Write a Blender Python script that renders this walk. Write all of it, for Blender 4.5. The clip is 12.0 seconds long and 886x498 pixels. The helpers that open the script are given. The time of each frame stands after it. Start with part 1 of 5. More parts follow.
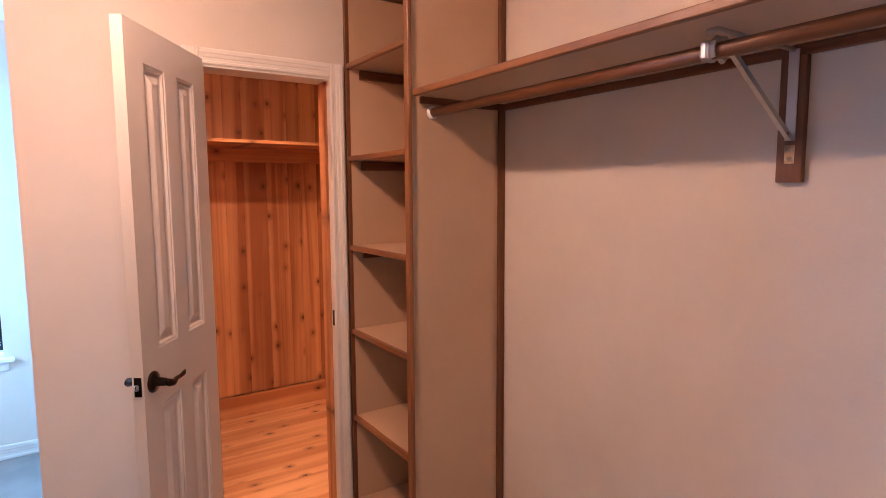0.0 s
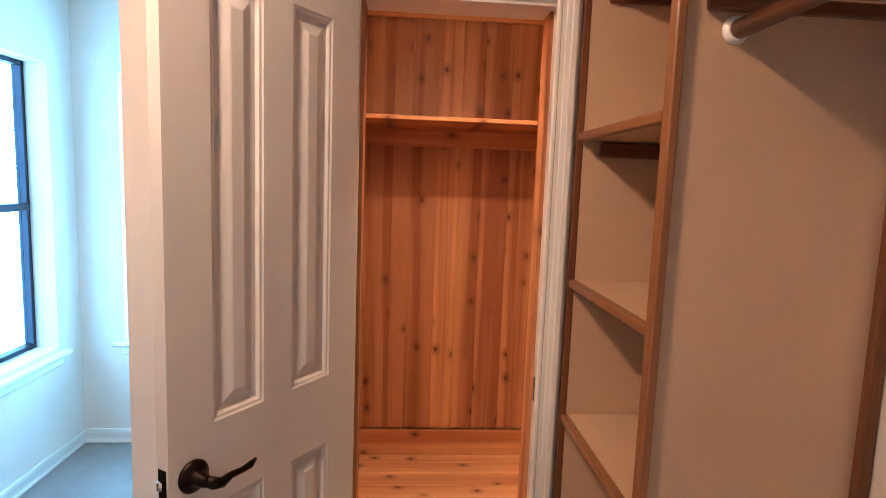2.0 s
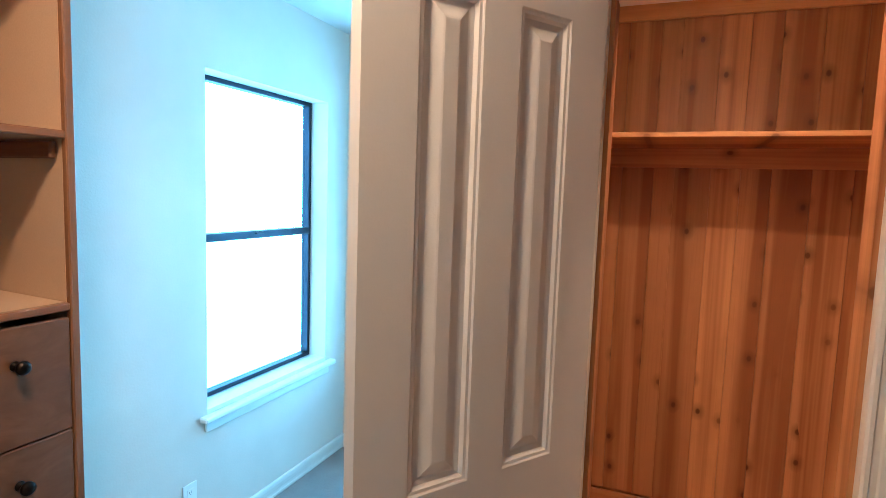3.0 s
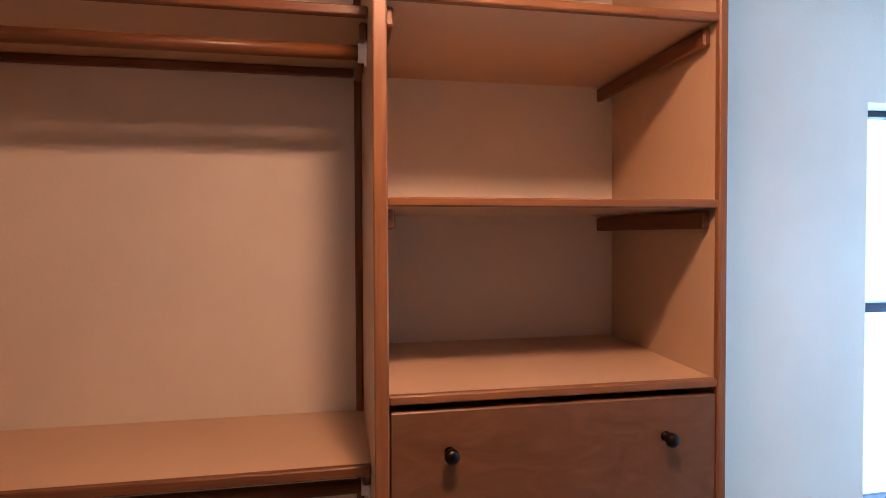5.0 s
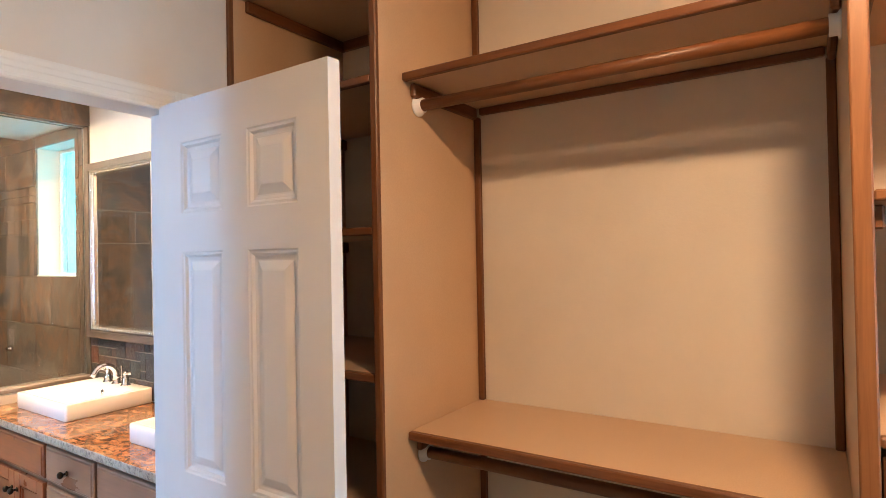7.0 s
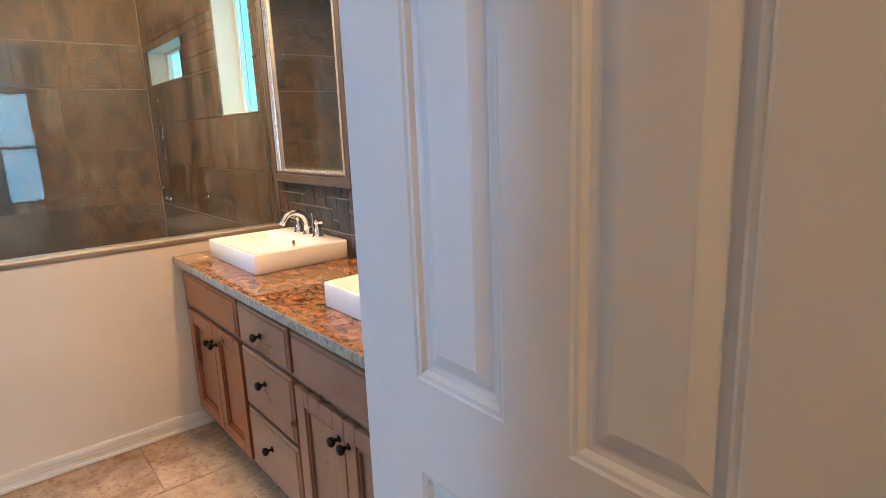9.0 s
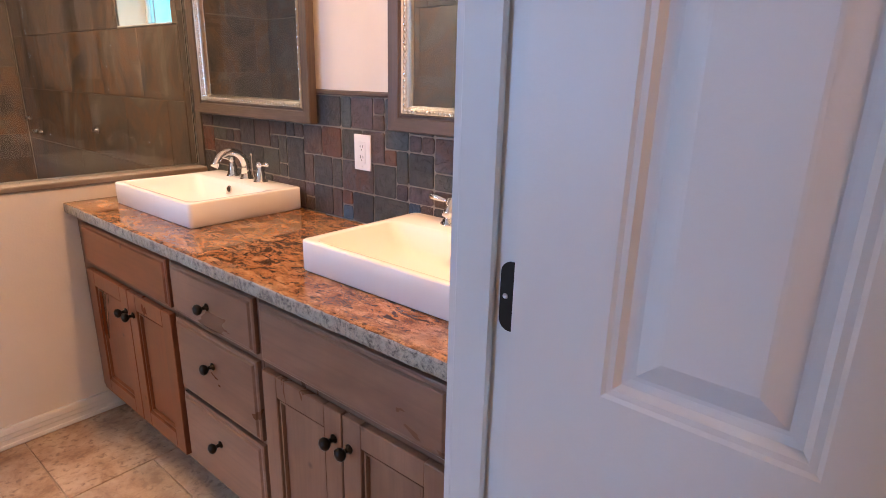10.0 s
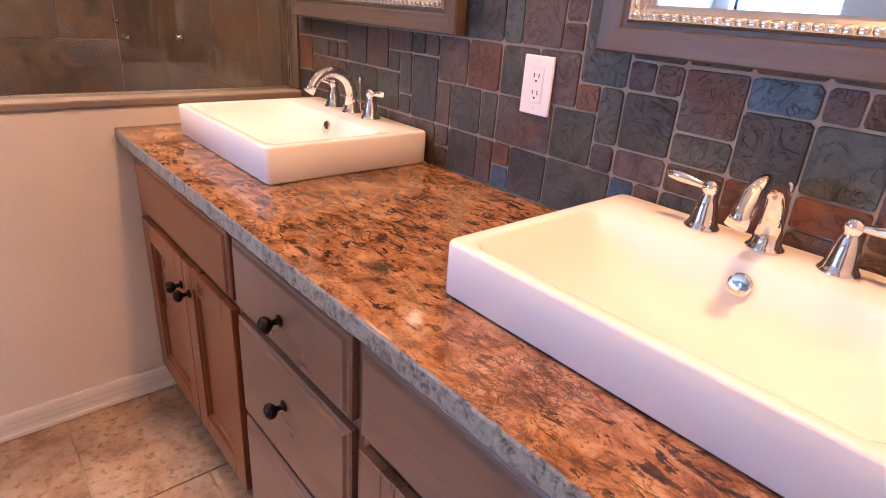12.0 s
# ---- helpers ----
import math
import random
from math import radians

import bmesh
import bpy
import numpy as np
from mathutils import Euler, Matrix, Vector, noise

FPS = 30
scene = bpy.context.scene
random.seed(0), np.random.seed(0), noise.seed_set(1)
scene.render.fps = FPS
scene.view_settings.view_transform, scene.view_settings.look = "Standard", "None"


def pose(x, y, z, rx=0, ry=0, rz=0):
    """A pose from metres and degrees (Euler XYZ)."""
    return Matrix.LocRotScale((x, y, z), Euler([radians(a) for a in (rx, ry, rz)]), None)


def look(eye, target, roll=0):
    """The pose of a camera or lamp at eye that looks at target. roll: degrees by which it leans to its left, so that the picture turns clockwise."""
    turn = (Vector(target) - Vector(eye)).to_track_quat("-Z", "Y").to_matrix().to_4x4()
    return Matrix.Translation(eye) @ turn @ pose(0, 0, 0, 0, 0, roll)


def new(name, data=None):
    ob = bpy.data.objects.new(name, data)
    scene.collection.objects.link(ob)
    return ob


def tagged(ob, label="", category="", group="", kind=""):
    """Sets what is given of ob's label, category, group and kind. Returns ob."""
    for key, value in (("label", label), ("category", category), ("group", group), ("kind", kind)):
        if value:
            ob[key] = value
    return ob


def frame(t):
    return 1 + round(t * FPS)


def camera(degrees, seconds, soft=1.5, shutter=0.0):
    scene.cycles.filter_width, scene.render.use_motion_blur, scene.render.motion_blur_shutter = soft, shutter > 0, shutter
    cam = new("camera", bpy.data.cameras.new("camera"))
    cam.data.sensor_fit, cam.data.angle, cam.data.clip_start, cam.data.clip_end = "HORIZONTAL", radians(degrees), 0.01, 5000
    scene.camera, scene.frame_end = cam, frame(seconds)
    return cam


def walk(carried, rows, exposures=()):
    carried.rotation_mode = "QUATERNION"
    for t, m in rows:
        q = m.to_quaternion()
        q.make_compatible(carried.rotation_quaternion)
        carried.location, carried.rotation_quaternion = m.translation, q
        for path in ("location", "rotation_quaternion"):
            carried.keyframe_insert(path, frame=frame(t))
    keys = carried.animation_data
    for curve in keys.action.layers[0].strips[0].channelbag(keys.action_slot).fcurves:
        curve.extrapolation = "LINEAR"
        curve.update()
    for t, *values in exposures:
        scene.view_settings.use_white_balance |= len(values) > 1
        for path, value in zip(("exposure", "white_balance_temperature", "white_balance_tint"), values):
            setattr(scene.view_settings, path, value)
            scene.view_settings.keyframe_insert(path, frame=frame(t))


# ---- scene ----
cam = camera(76.0, 12.0, soft=0.6)
PATH = [
    (0, (-0.013, 0.321, 1.539), (1.087, 1.979, 1.335), -0.3),
    (0.5, (0.084, 0.593, 1.534), (1.033, 2.34, 1.313), 0.2),
    (1, (0.189, 0.814, 1.549), (0.955, 2.648, 1.323), -0.9),
    (1.5, (0.407, 0.986, 1.552), (0.849, 2.924, 1.338), 1.9),
    (2, (0.58, 1.147, 1.55), (0.718, 3.128, 1.316), 2.1),
    (2.5, (0.643, 1.303, 1.554), (0.496, 3.29, 1.377), 2.3),
    (3, (0.6, 1.422, 1.582), (-0.139, 3.271, 1.389), 1.9),
    (3.5, (0.541, 1.521, 1.589), (-0.758, 3.027, 1.379), 1.8),
    (3.7, (0.528, 1.539, 1.59), (-0.933, 2.889, 1.374), 2.1),
    (5.3, (0.429, 1.483, 1.624), (-1.569, 1.556, 1.615), -0.4),
    (5.5, (0.434, 1.495, 1.626), (-1.561, 1.356, 1.636), -0.3),
    (6, (0.467, 1.531, 1.631), (-1.439, 0.954, 1.806), -0.5),
    (6.5, (0.497, 1.539, 1.637), (-1.257, 0.609, 1.876), -1.0),
    (7, (0.455, 1.503, 1.605), (-1.217, 0.405, 1.625), -1.1),
    (7.5, (0.338, 1.335, 1.563), (-1.184, 0.042, 1.445), -0.7),
    (7.7, (0.296, 1.236, 1.542), (-1.153, -0.134, 1.393), -0.2),
    (9.3, (0.0, 0.561, 1.359), (-1.242, -0.934, 0.883), -1.9),
    (9.5, (0.005, 0.464, 1.34), (-1.313, -0.948, 0.822), -1.5),
    (10, (0.027, 0.241, 1.32), (-1.456, -0.971, 0.745), 1.4),
    (10.5, (-0.03, 0.097, 1.287), (-1.473, -1.11, 0.608), 3.0),
    (11, (-0.156, -0.026, 1.247), (-1.469, -1.338, 0.502), 3.3),
    (11.5, (-0.251, -0.145, 1.242), (-1.474, -1.529, 0.475), 3.3),
    (12, (-0.309, -0.349, 1.224), (-1.541, -1.712, 0.435), 4.2),
]
walk(cam, [(t, look(eye, target, roll)) for t, eye, target, roll in PATH], [(0, -0.25, 5850, 25), (1.0, -0.17, 5600, 14), (1.5, -0.13, 5350, 6), (2.0, -0.1, 5250, 2), (3.0, -0.36, 4850, -9), (3.7, -0.65, 4550, -9), (5.3, -0.7, 6600, 28), (5.7, -0.52, 6450, 25), (6.0, -0.24, 6330, 17), (6.5, 0.0, 6250, 10), (7.0, -0.02, 5950, -7), (7.7, -0.12, 5500, -17), (9.4, -0.74, 6250, -3), (10.0, -0.85, 6400, 8), (10.5, -0.75, 6500, 14), (11.3, -0.52, 6400, 17), (11.6, -0.55, 6400, 18), (12.0, -0.74, 6450, 20)])

# ---- light ----
world = bpy.data.worlds.new("world")
scene.world = world
world.use_nodes = True
sky = world.node_tree.nodes.new("ShaderNodeTexSky")
sky.sky_type, sky.sun_disc = "NISHITA", False
sky.sun_elevation, sky.sun_rotation = radians(55), radians(180)
bg = world.node_tree.nodes["Background"]
world.node_tree.links.new(sky.outputs[0], bg.inputs[0])
bg.inputs[1].default_value = 0.15

sun = new("sun", bpy.data.lights.new("sun", "SUN"))
sun.data.energy, sun.data.angle, sun.data.color = 3.0, radians(0.5), (1, 0.95, 0.88)
sun.matrix_world = look((0, -20, 28.6), (0, 0, 0))

DAY = (0.3, 0.63, 1.0)


def daylight(eye, target, wide, high, power, tone=DAY):
    """The sky's light in a window's opening."""
    l = bpy.data.lights.new("window_daylight", "AREA")
    l.shape, l.size, l.size_y, l.energy, l.color = "RECTANGLE", wide, high, power, tone
    ob = new("window_daylight", l)
    ob.matrix_world = look(eye, target)


daylight((-1.36, 3.71, 1.33), (0, 3.71, 1.33), 0.88, 1.45, 58)
daylight((-0.664, 4.51, 1.33), (-0.664, 0, 1.33), 0.58, 1.45, 42)
daylight((3.84, -2.54, 1.5), (0, -2.54, 1.5), 0.9, 1.2, 150, (0.29, 0.52, 1.0))
daylight((-1.375, -2.51, 1.93), (0, -2.51, 1.93), 0.5, 0.82, 12.0, (0.05, 0.6, 0.86))
daylight((-1.375, -3.835, 1.925), (0, -3.835, 1.925), 0.84, 0.24, 3, (0.12, 0.7, 1.0))
CLOSET_W, CEDAR_W, BATH_W, SHOWER_W = 56.0, 50.0, 60.0, 50.0

# ---- materials ----
def shader(name, rough=0.5, metal=0.0, spec=0.5):
    m = bpy.data.materials.new(name)
    m.use_nodes = True
    b = m.node_tree.nodes["Principled BSDF"]
    b.inputs["Roughness"].default_value = rough
    b.inputs["Metallic"].default_value = metal
    b.inputs["Specular IOR Level"].default_value = spec
    return m, m.node_tree, b


def nd(nt, kind, **sets):
    n = nt.nodes.new(kind)
    for key, value in sets.items():
        n.inputs[key.replace("_", " ")].default_value = value
    return n


def coords(nt, scale=(1, 1, 1), turn=(0, 0, 0)):
    tc = nt.nodes.new("ShaderNodeTexCoord")
    mp = nt.nodes.new("ShaderNodeMapping")
    mp.inputs["Scale"].default_value, mp.inputs["Rotation"].default_value = scale, turn
    nt.links.new(tc.outputs["Object"], mp.inputs["Vector"])
    return mp.outputs["Vector"]


def offset(nt, vec):
    """Shifts a pattern from object to object."""
    info = nt.nodes.new("ShaderNodeObjectInfo")
    m = nt.nodes.new("ShaderNodeMath")
    m.operation = "MULTIPLY"
    m.inputs[1].default_value = 37.0
    nt.links.new(info.outputs["Random"], m.inputs[0])
    add = nt.nodes.new("ShaderNodeVectorMath")
    nt.links.new(vec, add.inputs[0])
    nt.links.new(m.outputs[0], add.inputs[1])
    return add.outputs[0], info.outputs["Random"]


def noise_tex(nt, vec, scale, detail=4.0, rough=0.55, bend=0.0):
    n = nd(nt, "ShaderNodeTexNoise", Scale=scale, Detail=detail, Roughness=rough, Distortion=bend)
    nt.links.new(vec, n.inputs["Vector"])
    return n.outputs["Fac"]


def ramp(nt, fac, *stops, hard=False):
    r = nt.nodes.new("ShaderNodeValToRGB")
    r.color_ramp.interpolation = "CONSTANT" if hard else "LINEAR"
    e = r.color_ramp.elements
    while len(e) < len(stops):
        e.new(0.5)
    for el, (pos, col) in zip(e, stops):
        el.position = pos
        el.color = (*col, 1) if len(col) == 3 else col
    nt.links.new(fac, r.inputs["Fac"])
    return r.outputs["Color"]


def mix(nt, a, b, fac, mode="MIX"):
    m = nt.nodes.new("ShaderNodeMix")
    m.data_type, m.blend_type = "RGBA", mode
    for sock, val in ((m.inputs[0], fac), (m.inputs[6], a), (m.inputs[7], b)):
        if isinstance(val, (int, float)):
            sock.default_value = val
        elif isinstance(val, tuple):
            sock.default_value = (*val, 1)
        else:
            nt.links.new(val, sock)
    return m.outputs[2]


def bump(nt, b, height, strength, dist):
    n = nd(nt, "ShaderNodeBump", Strength=strength, Distance=dist)
    nt.links.new(height, n.inputs["Height"])
    nt.links.new(n.outputs[0], b.inputs["Normal"])


def g(v):
    return (v, v, v)


def paint(name, col, rough=0.6, peel=0.25, size=160.0, wear=0.05):
    m, nt, b = shader(name, rough, spec=0.35)
    v = coords(nt)
    big = noise_tex(nt, v, 2.3, 5)
    fine = noise_tex(nt, v, size, 3)
    c = mix(nt, col, tuple(x * (1 - wear * 2) for x in col), ramp(nt, big, (0.35, g(0)), (0.75, g(1))))
    nt.links.new(c, b.inputs["Base Color"])
    nt.links.new(ramp(nt, big, (0.3, g(rough - 0.06)), (0.7, g(rough + 0.08))), b.inputs["Roughness"])
    bump(nt, b, fine, peel, 0.002)
    return m


def wood(name, dark, light, axis, rough=0.4, relief=0.18):
    """Stained timber with its grain along one axis."""
    m, nt, b = shader(name, rough, spec=0.4)
    s = [9.0, 9.0, 9.0]
    s["xyz".index(axis)] = 0.55
    vec, rnd = offset(nt, coords(nt, tuple(s)))
    broad = noise_tex(nt, vec, 0.8, 4, 0.6, 0.8)
    grain = noise_tex(nt, vec, 5.5, 6, 0.65, 1.2)
    fine = noise_tex(nt, vec, 22.0, 3, 0.6)
    c = ramp(nt, grain, (0.3, dark), (0.72, light))
    mid = tuple((x * 0.55 + y * 0.45) for x, y in zip(dark, light))
    c = mix(nt, c, mid, ramp(nt, broad, (0.3, g(0.55)), (0.7, g(0.05))))
    nt.links.new(c, b.inputs["Base Color"])
    nt.links.new(ramp(nt, fine, (0.3, g(rough - 0.08)), (0.7, g(rough + 0.12))), b.inputs["Roughness"])
    bump(nt, b, grain, relief, 0.002)
    return m


def metal(name, col, rough, dirt=0.05):
    m, nt, b = shader(name, rough, 1.0)
    v = coords(nt)
    f = noise_tex(nt, v, 40.0, 4)
    nt.links.new(mix(nt, col, tuple(x * (1 - dirt * 3) for x in col), f), b.inputs["Base Color"])
    nt.links.new(ramp(nt, f, (0.3, g(max(rough - dirt, 0.02))), (0.7, g(rough + dirt))), b.inputs["Roughness"])
    return m


WALL = paint("cream_wall_paint", (0.69, 0.635, 0.555), 0.62, 0.3, 130)
CEIL = paint("ceiling_paint", (0.76, 0.73, 0.69), 0.75, 0.5, 90)
WHITE = paint("white_door_enamel", (0.65, 0.635, 0.605), 0.38, 0.12, 220, 0.03)
TRIM = paint("white_trim_enamel", (0.78, 0.76, 0.70), 0.4, 0.15, 180, 0.06)
SILLW = paint("white_sill_enamel", (0.8, 0.8, 0.78), 0.35, 0.08, 150, 0.03)

STAIN_X = wood("stained_pine_x", (0.088, 0.03, 0.011), (0.21, 0.084, 0.031), "x", 0.38)
STAIN_Y = wood("stained_pine_y", (0.088, 0.03, 0.011), (0.21, 0.084, 0.031), "y", 0.38)
STAIN_Z = wood("stained_pine_z", (0.088, 0.03, 0.011), (0.21, 0.084, 0.031), "z", 0.38)
EDGE_Y = wood("honey_edge_y", (0.165, 0.066, 0.025), (0.28, 0.127, 0.05), "y", 0.36)
EDGE_Z = wood("honey_edge_z", (0.165, 0.066, 0.025), (0.28, 0.127, 0.05), "z", 0.36)

def flat_knots(nt, vec, off):
    """Cells in the plane of a board: distance to each knot and its random shade."""
    sep, com = nt.nodes.new("ShaderNodeSeparateXYZ"), nt.nodes.new("ShaderNodeCombineXYZ")
    nt.links.new(vec, sep.inputs[0])
    for n, k in enumerate(k for k in range(3) if k != off):
        nt.links.new(sep.outputs[k], com.inputs[n])
    vor = nd(nt, "ShaderNodeTexVoronoi", Scale=1.0, Randomness=1.0)
    vor.voronoi_dimensions = "2D"
    nt.links.new(com.outputs[0], vor.inputs["Vector"])
    shade = nt.nodes.new("ShaderNodeSeparateColor")
    nt.links.new(vor.outputs["Color"], shade.inputs[0])
    return vor.outputs["Distance"], shade.outputs[0]


def cedar(name, axis, flat, deep, pale, vary=0.5, rough=0.42):
    """Knotty cedar: boards of uneven tone, soft heartwood bands, round knots."""
    m, nt, b = shader(name, rough, spec=0.35)
    along, off = "xyz".index(axis), "xyz".index(flat)

    def grain_scale(across, length):
        s = [across] * 3
        s[along] = length
        return tuple(s)

    wob, rnd = offset(nt, coords(nt, grain_scale(3.0, 1.3)))
    lines, _ = offset(nt, coords(nt, grain_scale(10.0, 0.3)))
    hair, _ = offset(nt, coords(nt, grain_scale(130.0, 2.5)))
    band = noise_tex(nt, lines, 1.0, 3, 0.62, 0.35)
    fine = noise_tex(nt, hair, 1.0, 3, 0.6)
    cloud = noise_tex(nt, wob, 1.0, 4, 0.6)
    c = mix(nt, pale, deep, ramp(nt, band, (0.4, g(0.0)), (0.5, g(0.4)), (0.6, g(1.0))))
    c = mix(nt, c, tuple(x * 0.72 for x in deep), ramp(nt, cloud, (0.45, g(0)), (0.75, g(0.45))))
    c = mix(nt, c, tuple(x * 0.8 for x in deep), ramp(nt, rnd, (0.0, g(0.0)), (0.45, g(vary * 0.35)), (1.0, g(vary))))
    c = mix(nt, c, tuple(x * 0.6 for x in deep), ramp(nt, fine, (0.5, g(0)), (0.75, g(0.22))))
    ks = [7.0] * 3
    ks[along] = 5.0
    kv, _ = offset(nt, coords(nt, tuple(ks)))
    dist, shade = flat_knots(nt, kv, off)
    spot = ramp(nt, dist, (0.0, g(0.95)), (0.05, g(0.88)), (0.08, g(0.45)), (0.24, g(0)))
    keep = ramp(nt, shade, (0.42, g(0.0)), (0.52, g(0.75)), (0.9, g(1.0)))
    c = mix(nt, c, (0.07, 0.018, 0.007), mix(nt, spot, keep, 1.0, "MULTIPLY"))
    nt.links.new(c, b.inputs["Base Color"])
    nt.links.new(ramp(nt, cloud, (0.3, g(rough - 0.06)), (0.7, g(rough + 0.1))), b.inputs["Roughness"])
    bump(nt, b, fine, 0.08, 0.001)
    return m


def alder(name, axis, warm=(1.0, 1.0, 1.0)):
    """Satin stained alder: soft clouds of tone, a faint grain, a few pin knots."""
    m, nt, b = shader(name, 0.3, spec=0.45)
    along = "xyz".index(axis)
    sc, sf = [6.0] * 3, [90.0] * 3
    sc[along], sf[along] = 2.2, 3.0
    vec, rnd = offset(nt, coords(nt, tuple(sc)))
    hair, _ = offset(nt, coords(nt, tuple(sf)))
    cloud = noise_tex(nt, vec, 1.0, 4, 0.55, 0.5)
    fine = noise_tex(nt, hair, 1.0, 3, 0.55)
    c = ramp(nt, cloud, (0.32, (0.145, 0.072, 0.043)), (0.5, (0.205, 0.108, 0.066)), (0.68, (0.27, 0.15, 0.094)))
    c = mix(nt, c, (0.10, 0.05, 0.026), ramp(nt, fine, (0.45, g(0)), (0.8, g(0.3))))
    c = mix(nt, c, (0.13, 0.06, 0.028), ramp(nt, rnd, (0.2, g(0)), (1, g(0.35))))
    kv, _ = offset(nt, coords(nt, (3.2, 3.2, 3.2)))
    dist, shade = flat_knots(nt, kv, 0)
    pin = mix(nt, ramp(nt, dist, (0.0, g(0.9)), (0.012, g(0.7)), (0.035, g(0.0))), ramp(nt, shade, (0.45, g(0)), (0.5, g(1))), 1.0, "MULTIPLY")
    c = mix(nt, c, (0.05, 0.022, 0.012), pin)
    c = mix(nt, c, warm, 1.0, "MULTIPLY")
    nt.links.new(c, b.inputs["Base Color"])
    nt.links.new(ramp(nt, cloud, (0.3, g(0.26)), (0.7, g(0.36))), b.inputs["Roughness"])
    bump(nt, b, fine, 0.04, 0.0006)
    return m


CED_Z = cedar("cedar_z", "z", "y", (0.33, 0.125, 0.046), (0.66, 0.335, 0.135), 0.62)
CED_S = cedar("cedar_side", "z", "x", (0.36, 0.115, 0.036), (0.72, 0.37, 0.14), 0.6)
CED_X = cedar("cedar_x", "x", "y", (0.46, 0.18, 0.062), (0.76, 0.41, 0.165), 0.3)
CED_F = cedar("cedar_floor", "x", "z", (0.6, 0.29, 0.115), (0.82, 0.49, 0.23), 0.3, 0.34)
CED_Y = cedar("cedar_y", "y", "x", (0.44, 0.17, 0.055), (0.66, 0.33, 0.12), 0.3)
CAB_Z, CAB_Y = alder("alder_z", "z"), alder("alder_y", "y")
# same alder, tinted warm to paint in the lack of daylight
SHADE_CAB_Z, SHADE_CAB_Y = alder("shade_tinted_alder_z", "z", (1.0, 0.58, 0.35)), alder("shade_tinted_alder_y", "y", (1.0, 0.58, 0.35))
FRAME_Y = wood("walnut_frame_y", (0.055, 0.039, 0.028), (0.115, 0.08, 0.056), "y", 0.45)
FRAME_Z = wood("walnut_frame_z", (0.055, 0.039, 0.028), (0.115, 0.08, 0.056), "z", 0.45)


def laminate():
    m, nt, b = shader("maple_laminate_board", 0.36, spec=0.45)
    v = coords(nt, (1, 1, 1))
    f = noise_tex(nt, v, 260.0, 2)
    c2 = noise_tex(nt, v, 3.0, 4)
    c = mix(nt, (0.51, 0.35, 0.222), (0.6, 0.43, 0.285), f)
    c = mix(nt, c, (0.49, 0.33, 0.208), ramp(nt, c2, (0.45, g(0)), (0.8, g(0.7))))
    nt.links.new(c, b.inputs["Base Color"])
    bump(nt, b, f, 0.06, 0.001)
    return m


def birch():
    m, nt, b = shader("stained_birch_front", 0.34, spec=0.4)
    v = coords(nt, (1, 1, 2.2))
    cloud = noise_tex(nt, v, 7.0, 5, 0.6, 1.6)
    grain = noise_tex(nt, coords(nt, (10, 0.8, 10)), 6.0, 5, 0.6, 0.6)
    c = ramp(nt, cloud, (0.3, (0.115, 0.052, 0.024)), (0.5, (0.15, 0.072, 0.035)), (0.75, (0.2, 0.1, 0.052)))
    c = mix(nt, c, (0.1, 0.042, 0.018), mix(nt, g(0.0), grain, 0.35))
    nt.links.new(c, b.inputs["Base Color"])
    bump(nt, b, grain, 0.08, 0.001)
    return m


def granite():
    m, nt, b = shader("gold_brown_granite", 0.075, spec=0.5)
    v = coords(nt)
    big = noise_tex(nt, v, 4.2, 5, 0.6, 1.2)
    flow = noise_tex(nt, coords(nt, (1.2, 0.8, 1.0), (0, 0, 0.6)), 24.0, 9, 0.72, 0.6)
    vein = noise_tex(nt, coords(nt, (2.0, 0.75, 1.2), (0, 0, 0.5)), 38.0, 6, 0.66, 0.5)
    speck = noise_tex(nt, v, 190.0, 3, 0.7)
    c = ramp(nt, flow, (0.3, (0.06, 0.022, 0.009)), (0.42, (0.155, 0.066, 0.027)), (0.53, (0.30, 0.145, 0.062)), (0.66, (0.40, 0.24, 0.135)), (0.8, (0.23, 0.1, 0.04)))
    c = mix(nt, c, (0.36, 0.25, 0.16), ramp(nt, big, (0.5, g(0)), (0.68, g(0.6))))
    dark = mix(nt, ramp(nt, vein, (0.4, g(1)), (0.43, g(0.85)), (0.45, g(0))), ramp(nt, big, (0.4, g(1)), (0.62, g(0.2))), 1.0, "MULTIPLY")
    c = mix(nt, c, (0.035, 0.017, 0.01), dark)
    crack = noise_tex(nt, coords(nt, (1.0, 0.6, 1.0), (0, 0, -0.5)), 60.0, 6, 0.66, 0.5)
    where = noise_tex(nt, v, 7.0, 3, 0.5)
    lines = mix(nt, ramp(nt, crack, (0.46, g(0)), (0.487, g(1)), (0.505, g(1)), (0.53, g(0))), ramp(nt, where, (0.42, g(0.1)), (0.58, g(0.8))), 1.0, "MULTIPLY")
    c = mix(nt, c, (0.05, 0.02, 0.01), lines)
    c = mix(nt, c, (0.05, 0.035, 0.025), ramp(nt, speck, (0.57, g(0)), (0.68, g(0.7))))
    nt.links.new(c, b.inputs["Base Color"])
    return m


def granite_edge():
    m, nt, b = shader("rough_granite_edge", 0.42, spec=0.5)
    v = coords(nt)
    a = noise_tex(nt, v, 75.0, 8, 0.76, 0.3)
    blot = noise_tex(nt, v, 24.0, 4, 0.6)
    c = ramp(nt, a, (0.38, (0.05, 0.042, 0.033)), (0.45, (0.21, 0.19, 0.15)), (0.56, (0.36, 0.33, 0.26)), (0.72, (0.3, 0.21, 0.13)))
    c = mix(nt, c, (0.09, 0.075, 0.06), ramp(nt, blot, (0.32, g(0.8)), (0.43, g(0))))
    nt.links.new(c, b.inputs["Base Color"])
    bump(nt, b, a, 0.35, 0.004)
    return m


